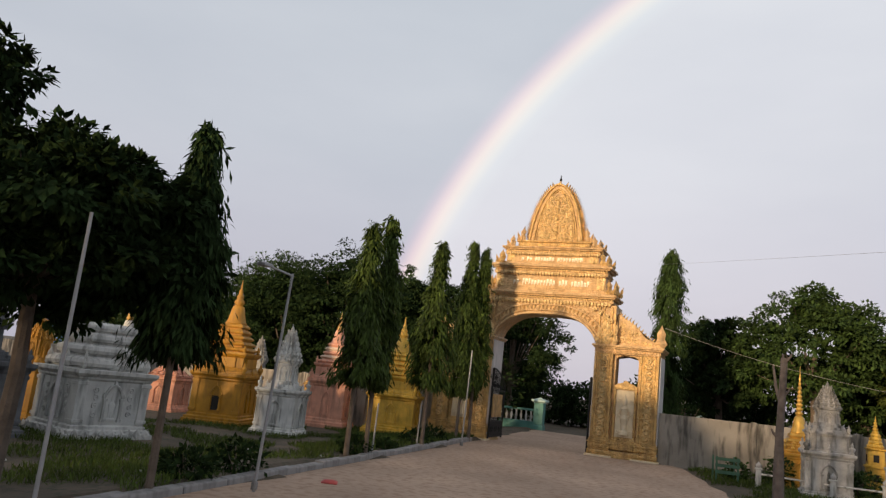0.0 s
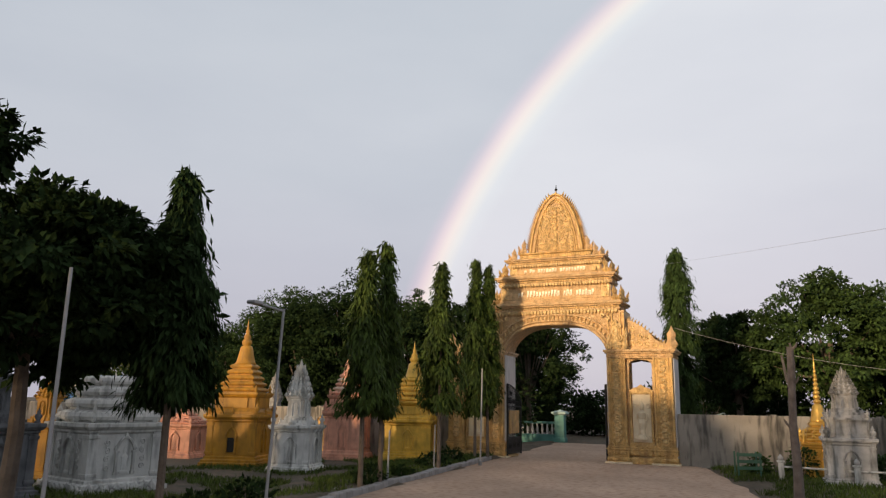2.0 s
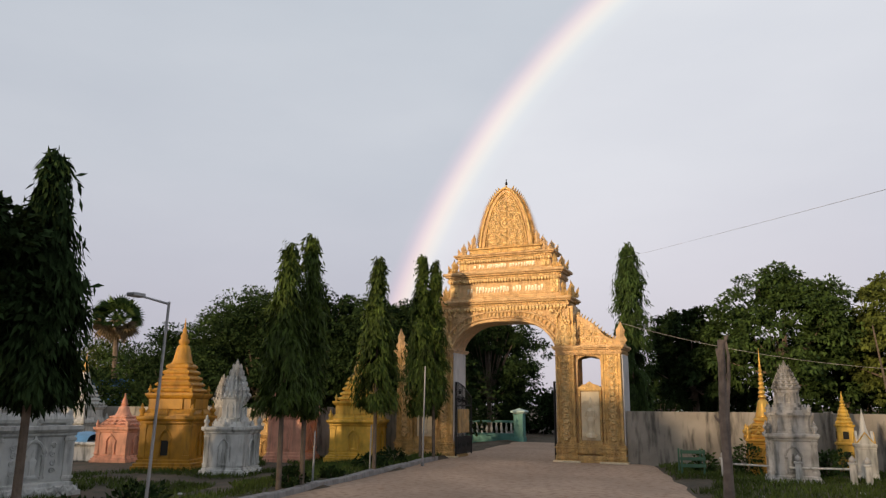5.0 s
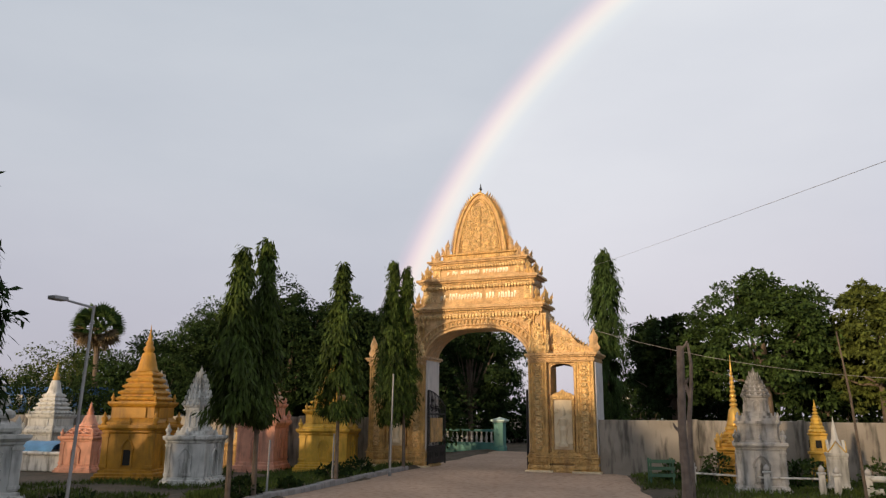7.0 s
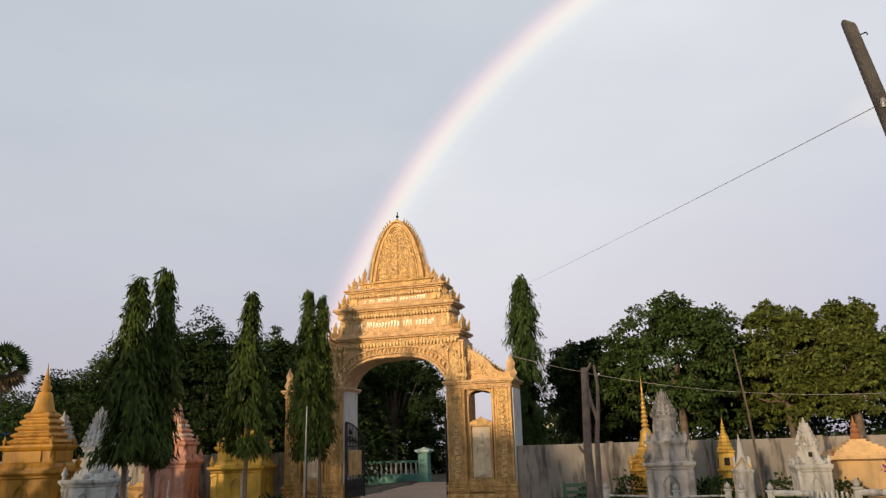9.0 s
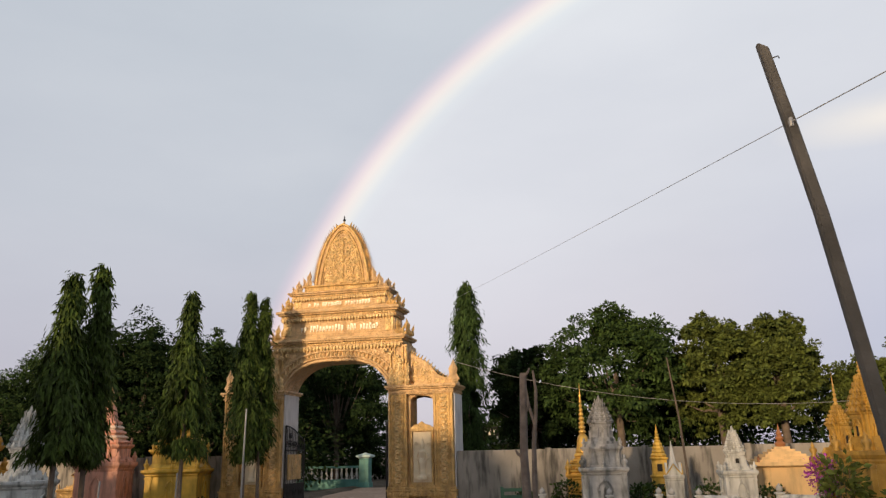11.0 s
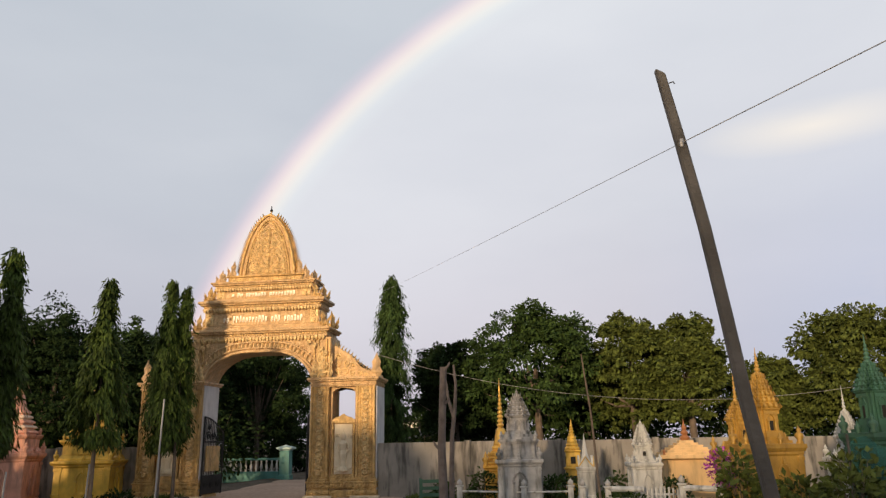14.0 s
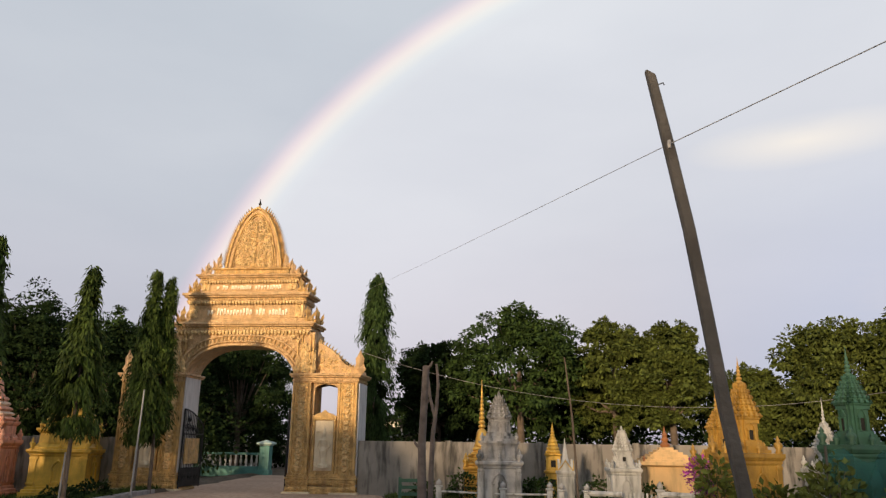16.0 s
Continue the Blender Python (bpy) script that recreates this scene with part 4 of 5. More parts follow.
bell(-11.6, -3.9, LOW, 12, 2.15, 0.52, PINK, "small faded pink stupa with thin spire", 0.5, 4, 0.66)
ochre_stupa(-17.0, -0.8, LOW, 10, 3.72, LIMEWASH, "distant white stepped stupa with slender gilded spire", 0.64, OCHRE_GOLD, False, 0.3)
ochre_stupa(-7.0, -1.1, LOW, 14, 3.95, PINK, "pink stupa with striped stepped tiers and gilded spire", 0.6, GOLD, False, 0.4, CREAM_STRIPE)
ochre_stupa(-4.8, -0.55, -0.1, 14, 3.88, YELLOW_GOLD, "bright gold stupa half hidden behind trees", 0.74, None, False, 0.32)
prang(-8.6, 0.0, LOW, 12, 1.6, 0.52, GOLD, "low gold grave shrine with small tower", 0.5)
prang(-13.0, 0.5, LOW, 10, 3.4, 0.5, GREYSTONE, "slim grey stone tower stupa", 0.4, wide=0.7)
prang(-12.2, 1.6, LOW, 20, 3.0, 0.42, GREYSTONE, "grey stone stupa behind the ochre one", 0.4, wide=0.7)
prang(-9.6, -10.6, LOW, 10, 2.5, 0.46, OCHRE, "small ochre shrine behind the whitewashed stupa", 0.5)
bell(-8.45, -9.75, LOW, 10, 2.5, 0.46, LIMEWASH, "white ringed stupa tower", 0.45, 6, 0.85, 0.08)

prang(7.88, -3.2, 0, 2, 2.72, 0.48, GREYSTONE, "grey stone stupa with tiered tower on pale streaked body", 0.39, 0.17, 0.12, 0.05, 6, 0.56, 0.2, True, PALE_STONE)
bell(7.37, -1.6, 0, 4, 3.13, 0.42, GOLD_SHINE, "gilded stupa with long ringed golden spire", 0.28, 4, 0.44)
tower_shrine(9.25, -0.45, 0, 0, 2.06, 0.22, YELLOW_GOLD, "narrow golden tower shrine with dark openings")
white_chedi(9.5, -1.95, 0, 0, 1.63, 0.2, LIMEWASH, "small white chedi with gold gables and pointed spire", YELLOW_GOLD)
prang(10.72, -3.68, 0, 5, 1.92, 0.31, LIMEWASH, "pale silver-white stupa with tiered tower", 0.5, 0.0, 0.12, 0.07, 6, 0.62, 0.25, False)
prang(12.72, -6.3, 0, 20, 3.2, 0.43, OCHRE_GOLD, "large golden tower stupa behind the shrubs", 0.42, 0.0, 0.13, 0.17, 6, 0.6, 0.24, False)
prang(12.66, -4.6, 0, 20, 2.9, 0.4, OCHRE_GOLD, "slimmer golden turret behind the large tower", 0.42, 0.0, 0.14, 0.24, 5, 0.5, 0.22, False)
prang(14.75, -4.9, 0, 10, 2.5, 0.34, LIMEWASH, "white pointed stupa beside the green net", 0.42, 0.0, 0.08, 0.22, 7, 0.62, 0.18)
prang(14.74, -6.4, 0, 15, 3.38, 0.42, GREEN_PAINT, "green painted tower stupa under building net", 0.45, 0.0, 0.15, 0.17, 6, 0.6, 0.26, False)

# cream tomb with a stepped roof
s = thing("tomb", 11.95, -2.2, 0, 0, "smooth cream tomb with stepped roof and brown finial", "tomb")
bm = bmesh.new()
lathe(bm, [(0.66, 0), (0.66, 0.3), (0.56, 0.34), (0.56, 0.98)])
part("body", bm, CREAM, s)
bm = bmesh.new()
prof = [(0.6, 0.98), (0.72, 1.02), (0.72, 1.1)]
for i in range(6):
    prof += [(0.62 - 0.09 * i, 1.1 + 0.055 * i), (0.62 - 0.09 * i, 1.155 + 0.055 * i)]
lathe(bm, prof)
part("stepped_roof", bm, CREAM, s)
bm = bmesh.new()
lathe(bm, [(0.1, 1.42), (0.13, 1.5), (0.06, 1.56), (0.1, 1.62), (0.05, 1.68), (0.07, 1.73), (0.03, 1.8), (0.004, 1.95)], 10)
part("finial", bm, mat("brown_paint", (0.3, 0.12, 0.04), 0.6), s, "brown turned finial")
for sx in (-1, 1):
    urn(sx * 0.62, -0.62, 1.1, 0.16, mat("brown_urn", (0.2, 0.08, 0.03), 0.6), s)

# low vaulted grave with a blue sheet over it
s = thing("grave", -13.4, -4.0, LOW, 8, "low whitewashed vaulted grave with a blue sheet over it", "grave")
bm = bmesh.new()
box(bm, -1.3, 1.3, -0.6, 0.6, 0, 0.5, 0.03)
box(bm, -1.4, 1.4, -0.7, 0.7, 0.5, 0.6, 0.03)
part("body", bm, WHITE, s)
bm = bmesh.new()
rows_b = [[bm.verts.new((-0.9 + 1.8 * j / 6, -0.62 * math.cos(math.pi * i / 10), 0.6 + 0.3 * math.sin(math.pi * i / 10) * (1 - 0.15 * abs(j - 3) / 3) + 0.03 * math.sin(j * 2 + i))) for i in range(11)] for j in range(7)]
for a, b in zip(rows_b, rows_b[1:]):
    for i in range(10):
        bm.faces.new((a[i], a[i + 1], b[i + 1], b[i]))
part("blue_sheet", bm, mat("blue_sheet", (0.12, 0.3, 0.5), 0.5, 0, 0.2, 3), s, "faded blue plastic sheet", smooth=True)

# far roadside hoarding
s = thing("hoarding", -32.9, 12, -1.1, 30, "distant blue and white hoarding on posts", "hoarding")
bm = bmesh.new()
box(bm, -4, 4, -0.06, 0.06, 2.6, 4.2, 0.02)
part("board", bm, mat("hoarding_blue", (0.05, 0.16, 0.42), 0.5, 0, 0.3, 0.8), s)
bm = bmesh.new()
for i in range(9):
    box(bm, -3.4 + 0.75 * i, -2.95 + 0.75 * i, -0.09, -0.058, 3.1, 3.7, 0.0)
part("lettering_bars", bm, WHITE, s, "pale unreadable lettering bars")
for xx in (-3.6, 3.6):
    bm = bmesh.new()
    tube(bm, [(xx, 0.1, -0.1), (xx, 0.1, 4.2)], [0.08, 0.08])
    part("post", bm, STEEL, s)


# ---- posts, poles and wires ----
def lamp_post(x, y, z, h, arm=0.0, lean=(0, 0), label="", r=0.022):
    p = thing("lamp_post" if arm else "flag_pole", x, y, z, 0, label, "pole", "poles along the kerb")
    bm = bmesh.new()
    tube(bm, [(0, 0, -0.1), (lean[0], lean[1], h)], [r, r * 0.8], 10)
    part("shaft", bm, STEEL, p)
    bm = bmesh.new()
    lathe(bm, [(r * 2, -0.05), (r * 2, 0.04), (r * 1.2, 0.06)], 10)
    part("base_collar", bm, KERB, p)
    if arm:
        tipx, tipy = lean
        bm = bmesh.new()
        tube(bm, [(tipx, tipy, h - 0.03), (tipx - arm * 0.55, tipy - arm * 0.8, h + 0.05)], [0.016, 0.013], 8)
        part("arm", bm, STEEL, p)
        bm = bmesh.new()
        box(bm, tipx - arm * 0.6 - 0.07, tipx - arm * 0.6 + 0.07, tipy - arm * 0.9 - 0.1, tipy - arm * 0.9 + 0.1, h + 0.03, h + 0.08, 0.01)
        part("lamp_head", bm, STEEL, p, "flat grey lamp head")
    return p


lamp_post(0.24, -18.2, 0.08, 2.85, 0, (0, 0), "thin grey steel pole standing by the kerb")
lamp_post(0.21, -14.85, 0.08, 2.85, 0.38, (0.1, 0.02), "thin grey lamp pole with a side arm by the kerb")
lamp_post(-1.3, -3.25, 0.05, 2.64, 0, (0.05, 0), "slim pale pole standing before the gate", 0.025)
for y, h in ((-8.9, 1.05), (-5.85, 1.1)):
    lamp_post(kerb_x(y) - 0.25, y, 0.05, h, 0, (0.02, 0), "short pale post on the verge", 0.022)

# tall leaning timber pole near the camera, cut on a slant at its head
pole = thing("utility_pole", 9.875, -17.29, 0, 0, "tall leaning weathered timber pole carrying a wire", "pole")
bm = bmesh.new()
a, b = Vector((0, 0, -0.3)), Vector((-0.565, -0.07, 3.63))
rings = []
for k in range(9):
    p = a.lerp(b, k / 8) + Vector((0.012 * math.sin(k * 1.3), 0, 0))
    w, d = 0.039 - 0.009 * k / 8, 0.042 - 0.009 * k / 8
    tilt = 0.02 if k == 8 else 0
    rings.append([bm.verts.new(p + Vector((sx * w, sy * d, -sx * tilt))) for sx, sy in ((-1, -0.6), (-0.7, -1), (0.7, -1), (1, -0.6), (1, 0.6), (0.7, 1), (-0.7, 1), (-1, 0.6))])
for r0, r1 in zip(rings, rings[1:]):
    for i in range(8):
        bm.faces.new((r0[i], r0[(i + 1) % 8], r1[(i + 1) % 8], r1[i]))
bm.faces.new(rings[0][::-1])
bm.faces.new(rings[-1])
part("shaft", bm, WOOD, pole)
bm = bmesh.new()
tube(bm, [(-0.53, -0.05, 3.57), (-0.5, -0.06, 3.575), (-0.495, -0.06, 3.56)], [0.004, 0.004, 0.004], 6)
part("nail", bm, IRON, pole)
bm = bmesh.new()
lathe(bm, [(0.01, -0.025), (0.014, 0), (0.01, 0.025)], 8, -0.497, -0.095, 3.16)
part("insulator", bm, STEEL, pole)


def wire(pts, r, label, name="wire", material=STEEL):
    bm = bmesh.new()
    tube(bm, pts, [r] * len(pts), 5)
    return tagged(part(name, bm, material), label, "wire", "overhead wires")


def sagged(a, b, sag, n=24):
    a, b = Vector(a), Vector(b)
    return [a.lerp(b, i / n) - Vector((0, 0, sag * 4 * (i / n) * (1 - i / n))) for i in range(n + 1)]


wire(sagged((9.378, -17.39, 3.16), (3.0, 3.6, 6.7), 0.02), 0.0024, "thin grey wire running over the graveyard")
wire(sagged((9.378, -17.39, 3.16), (12.2, -21.8, 3.1), 0.0), 0.003, "thin grey wire running from the pole overhead")
wire(sagged((3.75, -0.3, 4.02), (22.0, -0.5, 3.9), 1.47), 0.006, "slack pale wire strung from the gate to a post", material=KERB)
s = thing("wire_post", 22.0, -0.5, 0, 0, "plain timber post holding the slack wire", "post")
bm = bmesh.new()
tube(bm, [(0, 0, -0.2), (0, 0, 4.05)], [0.08, 0.06])
part("shaft", bm, WOOD, s)

# thick broken trunk and a dead forked sapling
s = thing("dead_tree", 6.70, -8.3, 0, 0, "thick bare broken tree trunk standing in grass", "trunk")
bm = bmesh.new()
tube(bm, [(0.0, 0, -0.1), (0.02, 0, 0.6), (0.0, 0, 1.4), (0.03, 0, 2.2), (0.05, 0.02, 2.8)], [0.105, 0.08, 0.07, 0.066, 0.062], 9)
part("trunk", bm, DEADWOOD, s)
for q, (x, z) in enumerate(((0.03, 2.1), (-0.02, 1.35), (0.05, 2.72))):
    bm = bmesh.new()
    tube(bm, [(x, 0, z), (x + 0.09 * (-1) ** q, -0.03, z + 0.09), (x + 0.12 * (-1) ** q, -0.03, z + 0.16)], [0.03, 0.022, 0.014], 6)
    part("branch_stub", bm, DEADWOOD, s)
s = thing("dead_sapling", 6.72, -6.9, 0, 0, "bare forked dead sapling beside the trunk", "trunk")
bm = bmesh.new()
tube(bm, [(-0.03, 0, -0.1), (-0.02, 0, 0.9), (0.0, 0, 1.6), (0.07, 0, 2.2), (0.09, 0, 2.6), (0.05, 0, 2.98)], [0.06, 0.052, 0.045, 0.036, 0.03, 0.022], 7)
part("trunk", bm, DEADWOOD, s)
bm = bmesh.new()
tube(bm, [(0.05, 0, 1.9), (-0.06, 0, 2.3), (-0.12, 0, 2.75)], [0.036, 0.03, 0.022], 7)
part("fork", bm, DEADWOOD, s)
s = thing("stake", 9.5, -6.6, 0, 0, "long thin leaning bamboo stake", "stake")
bm = bmesh.new()
tube(bm, [(0.02, 0, -0.1), (-0.03, -0.05, 1.1), (-0.08, -0.1, 2.0), (-0.2, -0.2, 3.12)], [0.03, 0.024, 0.02, 0.012], 7)
part("stem", bm, BARK, s)


def fence_post(x, y, h=0.62, label="small white concrete post with a rounded cap"):
    p = thing("fence_post", x, y, 0, 0, label, "post", "low grave fence posts")
    bm = bmesh.new()
    lathe(bm, [(0.066, -0.1), (0.062, h * 0.72), (0.088, h * 0.74), (0.088, h * 0.79), (0.055, h * 0.8)])
    part("shaft", bm, WHITE, p)
    bm = bmesh.new()
    lathe(bm, [(0.04, h * 0.79), (0.07, h * 0.86), (0.064, h * 0.94), (0.025, h), (0.005, h + 0.03)], 10)
    part("cap", bm, GREYSTONE, p, "grey rounded cap", smooth=True)


POSTS = ((6.42, -3.1), (7.98, -3.75), (9.05, -3.55), (9.3, -3.95), (9.85, -4.1), (11.36, -4.62), (12.05, -5.1))
for x, y in POSTS:
    fence_post(x, y, 0.7 if x > 11 else 0.6)
for (xa, ya), (xb, yb), z in (((6.42, -3.1), (7.98, -3.75), 0.34), ((7.98, -3.75), (9.05, -3.55), 0.34), ((9.85, -4.1), (10.6, -4.4), 0.42), ((9.85, -4.1), (10.6, -4.4), 0.18), ((11.36, -4.62), (12.05, -5.1), 0.46), ((11.36, -4.62), (12.05, -5.1), 0.2)):
    r = thing("fence_rail", label="low white rail between grave fence posts", category="rail", group="low grave fence rails")
    bm = bmesh.new()
    w = 0.022 if xa < 9 else 0.06
    tube(bm, [(xa, ya, z), (xb, yb, z)], [w, w], 8)
    part("rail", bm, WHITE, r)
g = thing("picket_gate", 10.98, -4.45, 0, -14, "small white picket gate before the pale stupa", "picket gate")
for i in range(8):
    bm = bmesh.new()
    x = -0.32 + 0.09 * i
    box(bm, x - 0.02, x + 0.02, -0.015, 0.015, 0.02, 0.42 + 0.06 * math.sin(i * math.pi / 7), 0.006)
    part("picket", bm, WHITE, g)
bm = bmesh.new()
box(bm, -0.38, 0.36, 0.012, 0.04, 0.1, 0.14)
box(bm, -0.38, 0.36, 0.012, 0.04, 0.3, 0.34)
part("cross_rails", bm, WHITE, g)

# small teal painted stand near the wall
s = thing("stand", 5.65, -2.6, 0, 15, "small teal painted slatted stand in the grass", "stand")
for sx in (-1, 1):
    for sy in (-1, 1):
        bm = bmesh.new()
        box(bm, sx * 0.26 - 0.02, sx * 0.26 + 0.02, sy * 0.2 - 0.02, sy * 0.2 + 0.02, -0.05, 0.62, 0.004)
        part("leg", bm, GREEN_PAINT, s)
for z in (0.2, 0.36, 0.52):
    bm = bmesh.new()
    box(bm, -0.3, 0.3, -0.235, -0.222, z, z + 0.08, 0.003)
    part("slat", bm, GREEN_PAINT, s)

# green building net round the green stupa: a hanging crumpled sheet
NET = mat("green_net", (0.02, 0.13, 0.12), 0.8, 0, 0.35, 3.0, 0.5, 60)
nb = NET.node_tree.nodes["Principled BSDF"]
nb.inputs["Alpha"].default_value = 0.62
s = thing("shade_net", 15.0, -7.2, 0, 0, "dark teal building net hung in folds round the green stupa", "net")
bm = bmesh.new()
net = []
for j in range(9):
    z = -0.05 + 1.4 * j / 8
    net.append([bm.verts.new((-1.1 + 3.6 * i / 30, 0.12 * math.sin(i * 1.7 + j * 0.2) + 0.05 * math.sin(i * 4.1) - 0.3 * (i / 30), z + (0.12 * math.sin(i * 0.9) if j == 8 else 0))) for i in range(31)])
for a, b in zip(net, net[1:]):
    for i in range(30):
        bm.faces.new((a[i], a[i + 1], b[i + 1], b[i]))
part("sheet", bm, NET, s, smooth=True)
for i in (0, 10, 20, 30):
    bm = bmesh.new()
    x = -1.1 + 3.6 * i / 30
    tube(bm, [(x, 0.1, -0.1), (x, 0.1, 1.5)], [0.025, 0.025], 7)
    part("support_pole", bm, WOOD, s)

# ---- beyond the gate ----
b = thing("balustrade", 0, 11.2, 0, 0, "turquoise concrete balustrade with white balusters beyond the gate", "balustrade")
for x0, x1 in ((-9.5, -3.25), (4.5, 9.5)):
    bm = bmesh.new()
    box(bm, x0, x1, -0.12, 0.12, -0.1, 0.36, 0.01)
    part("plinth", bm, TURQ, b)
    bm = bmesh.new()
    box(bm, x0, x1, -0.09, 0.09, 0.84, 0.94, 0.015)
    part("handrail", bm, TURQ, b)
    n = int((x1 - x0) / 0.24)
    for i in range(n):
        bm = bmesh.new()
        lathe(bm, [(0.05, 0.36), (0.05, 0.4), (0.03, 0.43), (0.06, 0.55), (0.05, 0.64), (0.028, 0.74), (0.045, 0.8), (0.045, 0.84)], 8, x0 + (i + 0.5) * (x1 - x0) / n)
        part("baluster", bm, WHITE, b, smooth=True)
for x in (-3.0, 4.2):
    p = thing("gate_post", x, 11.3, 0, 0, "turquoise square gate post with a pale flared cap", "post", "turquoise posts")
    bm = bmesh.new()
    lathe(bm, [(0.26, -0.1), (0.26, 0.2), (0.22, 0.22), (0.22, 1.25)])
    part("shaft", bm, TURQ, p)
    bm = bmesh.new()
    lathe(bm, [(0.22, 1.25), (0.34, 1.32), (0.34, 1.38), (0.1, 1.46), (0.02, 1.5)])
    part("cap", bm, mat("pale_turquoise", (0.5, 0.65, 0.6), 0.6), p, "pale flared cap")
s = thing("road_sign", 0.3, 19.0, 0, 0, "far dark board with a row of pale letter bars", "sign")
bm = bmesh.new()
box(bm, -1.6, 1.6, -0.03, 0.03, 2.2, 2.7, 0.01)
part("board", bm, DARK, s)
for xx in (-1.5, 1.5):
    bm = bmesh.new()
    tube(bm, [(xx, 0.05, -0.1), (xx, 0.05, 2.7)], [0.04, 0.04], 7)
    part("post", bm, STEEL, s)
for i in range(12):
    bm = bmesh.new()
    x = -1.4 + 0.25 * i
    box(bm, x - 0.08, x + 0.08, -0.05, -0.028, 2.28, 2.28 + random.uniform(0.22, 0.34), 0.004)
    part("letter_bar", bm, LETTER, s)
s = thing("shed", 3.6, 15.5, 0, 0, "dark timber roadside shed with a low roof", "shed")
bm = bmesh.new()
box(bm, -2.2, 2.2, 0, 2.5, 0, 1.5, 0.02)
part("wall", bm, WOOD, s)
bm = bmesh.new()
slab(bm, [(-2.6, 1.45), (0, 2.1), (2.6, 1.45), (2.6, 1.53), (0, 2.18), (-2.6, 1.53)], -0.4, 2.9)
part("roof", bm, STEEL, s)
for i in range(5):
    bm = bmesh.new()
    box(bm, -2.2, 2.2, -0.05, -0.01, 0.25 + 0.25 * i, 0.31 + 0.25 * i)
    part("slat", bm, WOOD, s)
# ---- trees and plants ----
rng = np.random.default_rng(5)


def leaf_mesh(name, at, way, size, width, material, parent=None, fold=0.25, face=None):
    """One mesh of folded leaves: a place and a direction for each."""
    n = len(at)
    way = way / np.linalg.norm(way, axis=1, keepdims=True)
    side = np.cross(way, rng.normal(size=(n, 3)) if face is None else face + 0.45 * rng.normal(size=(n, 3)))
    side /= np.linalg.norm(side, axis=1, keepdims=True) + 1e-9
    up = np.cross(side, way)
    L = (size * rng.uniform(0.6, 1.3, n))[:, None]
    W = L * width
    v = np.stack([at, at + way * L * 0.5 + side * W + up * W * fold, at + way * L, at + way * L * 0.5 - side * W + up * W * fold], 1).reshape(-1, 3)
    k = 4 * np.arange(n)
    f = np.concatenate([np.stack([k, k + 1, k + 2], 1), np.stack([k, k + 2, k + 3], 1)])
    me = bpy.data.meshes.new(name)
    me.from_pydata(v.tolist(), [], f.tolist())
    me.materials.append(material)
    ob = new(name, me)
    if parent:
        ob.parent = parent
    return ob


def mast_tree(x, y, z, h, w, foot, label, dense=1.0, lean=0.0, blunt=2.0, material=None):
    """A weeping mast tree: straight trunk, long hanging leaves in a ragged cone, open sprays at the head."""
    t = thing("mast_tree", x, y, z, rng.uniform(0, 360), label, "tree", "mast trees")
    bm = bmesh.new()
    tube(bm, [(0, 0, -0.15), (0.02, 0.01, foot), (lean * 0.5, 0, h * 0.6), (lean, 0, h * 0.97)], [0.055, 0.045, 0.03, 0.01], 8)
    part("trunk", bm, BARK, t)
    # hanging boughs: each a start on the trunk line, drooping outward
    nb = int(105 * dense)
    at, way, face = [], [], []
    for i in range(nb):
        k = rng.uniform(0, 1) ** 0.92
        env = w * min(1, 0.72 + 1.4 * k) * (1 - k ** blunt) ** (1.05 if blunt < 5 else 0.6) + 0.015
        a = rng.uniform(0, math.tau)
        reach = env * rng.uniform(0.4, 1.25)
        drop = (0.16 + 0.8 * reach) * rng.uniform(0.6, 1.2)
        m = int(38 + 75 * reach / max(w, 0.3))
        q = rng.uniform(0.05, 1, m)
        zc = foot + (h - foot) * k * 0.985 + drop * 0.5 * (1 - k)
        out = np.array([math.cos(a), math.sin(a), 0])
        p = out * (reach * np.sqrt(q))[:, None]
        p[:, 2] += np.minimum(zc, h - 0.12) + 0.06 * q - drop * q ** 2
        p[:, 0] += lean * k
        p += rng.normal(size=(m, 3)) * np.array([0.048, 0.048, 0.05]) * (0.5 + q[:, None])
        at.append(p)
        way.append(out * 0.3 + np.array([0, 0, -1.0]) + rng.normal(size=(m, 3)) * 0.3)
        face.append(np.tile(out + np.array([0, 0, 0.25]), (m, 1)))
    at, way, face = np.concatenate(at), np.concatenate(way), np.concatenate(face)
    low = foot + 0.16 + 0.14 * np.sin(at[:, 0] * 9 + x) * np.cos(at[:, 1] * 8)
    at[:, 2] = np.where(at[:, 2] < low, low + np.abs(at[:, 2] - low) * 0.8, at[:, 2])
    leaf_mesh("crown", at, way, np.full(len(at), 0.17), 0.11, material or LEAF_MAST, t, face=face)
    # thin drooping sprays standing out at the head
    for i in range(11 if blunt < 5 else 4):
        a, zz, ln = i * 2.4 + x, h - 0.12 * i, rng.uniform(0.12, 0.24) + 0.02 * i
        q = rng.uniform(0, 1, 22)
        out = np.array([math.cos(a), math.sin(a), 0])
        p = out * (ln * q)[:, None] + np.array([lean, 0, zz - 0.02])
        p[:, 2] += 0.1 * q - 0.38 * q ** 2
        leaf_mesh("head_spray", p, out * 0.5 + np.array([0, 0, -0.8]) + rng.normal(size=(22, 3)) * 0.35, np.full(22, 0.13), 0.14, material or LEAF_MAST, t)
    return t


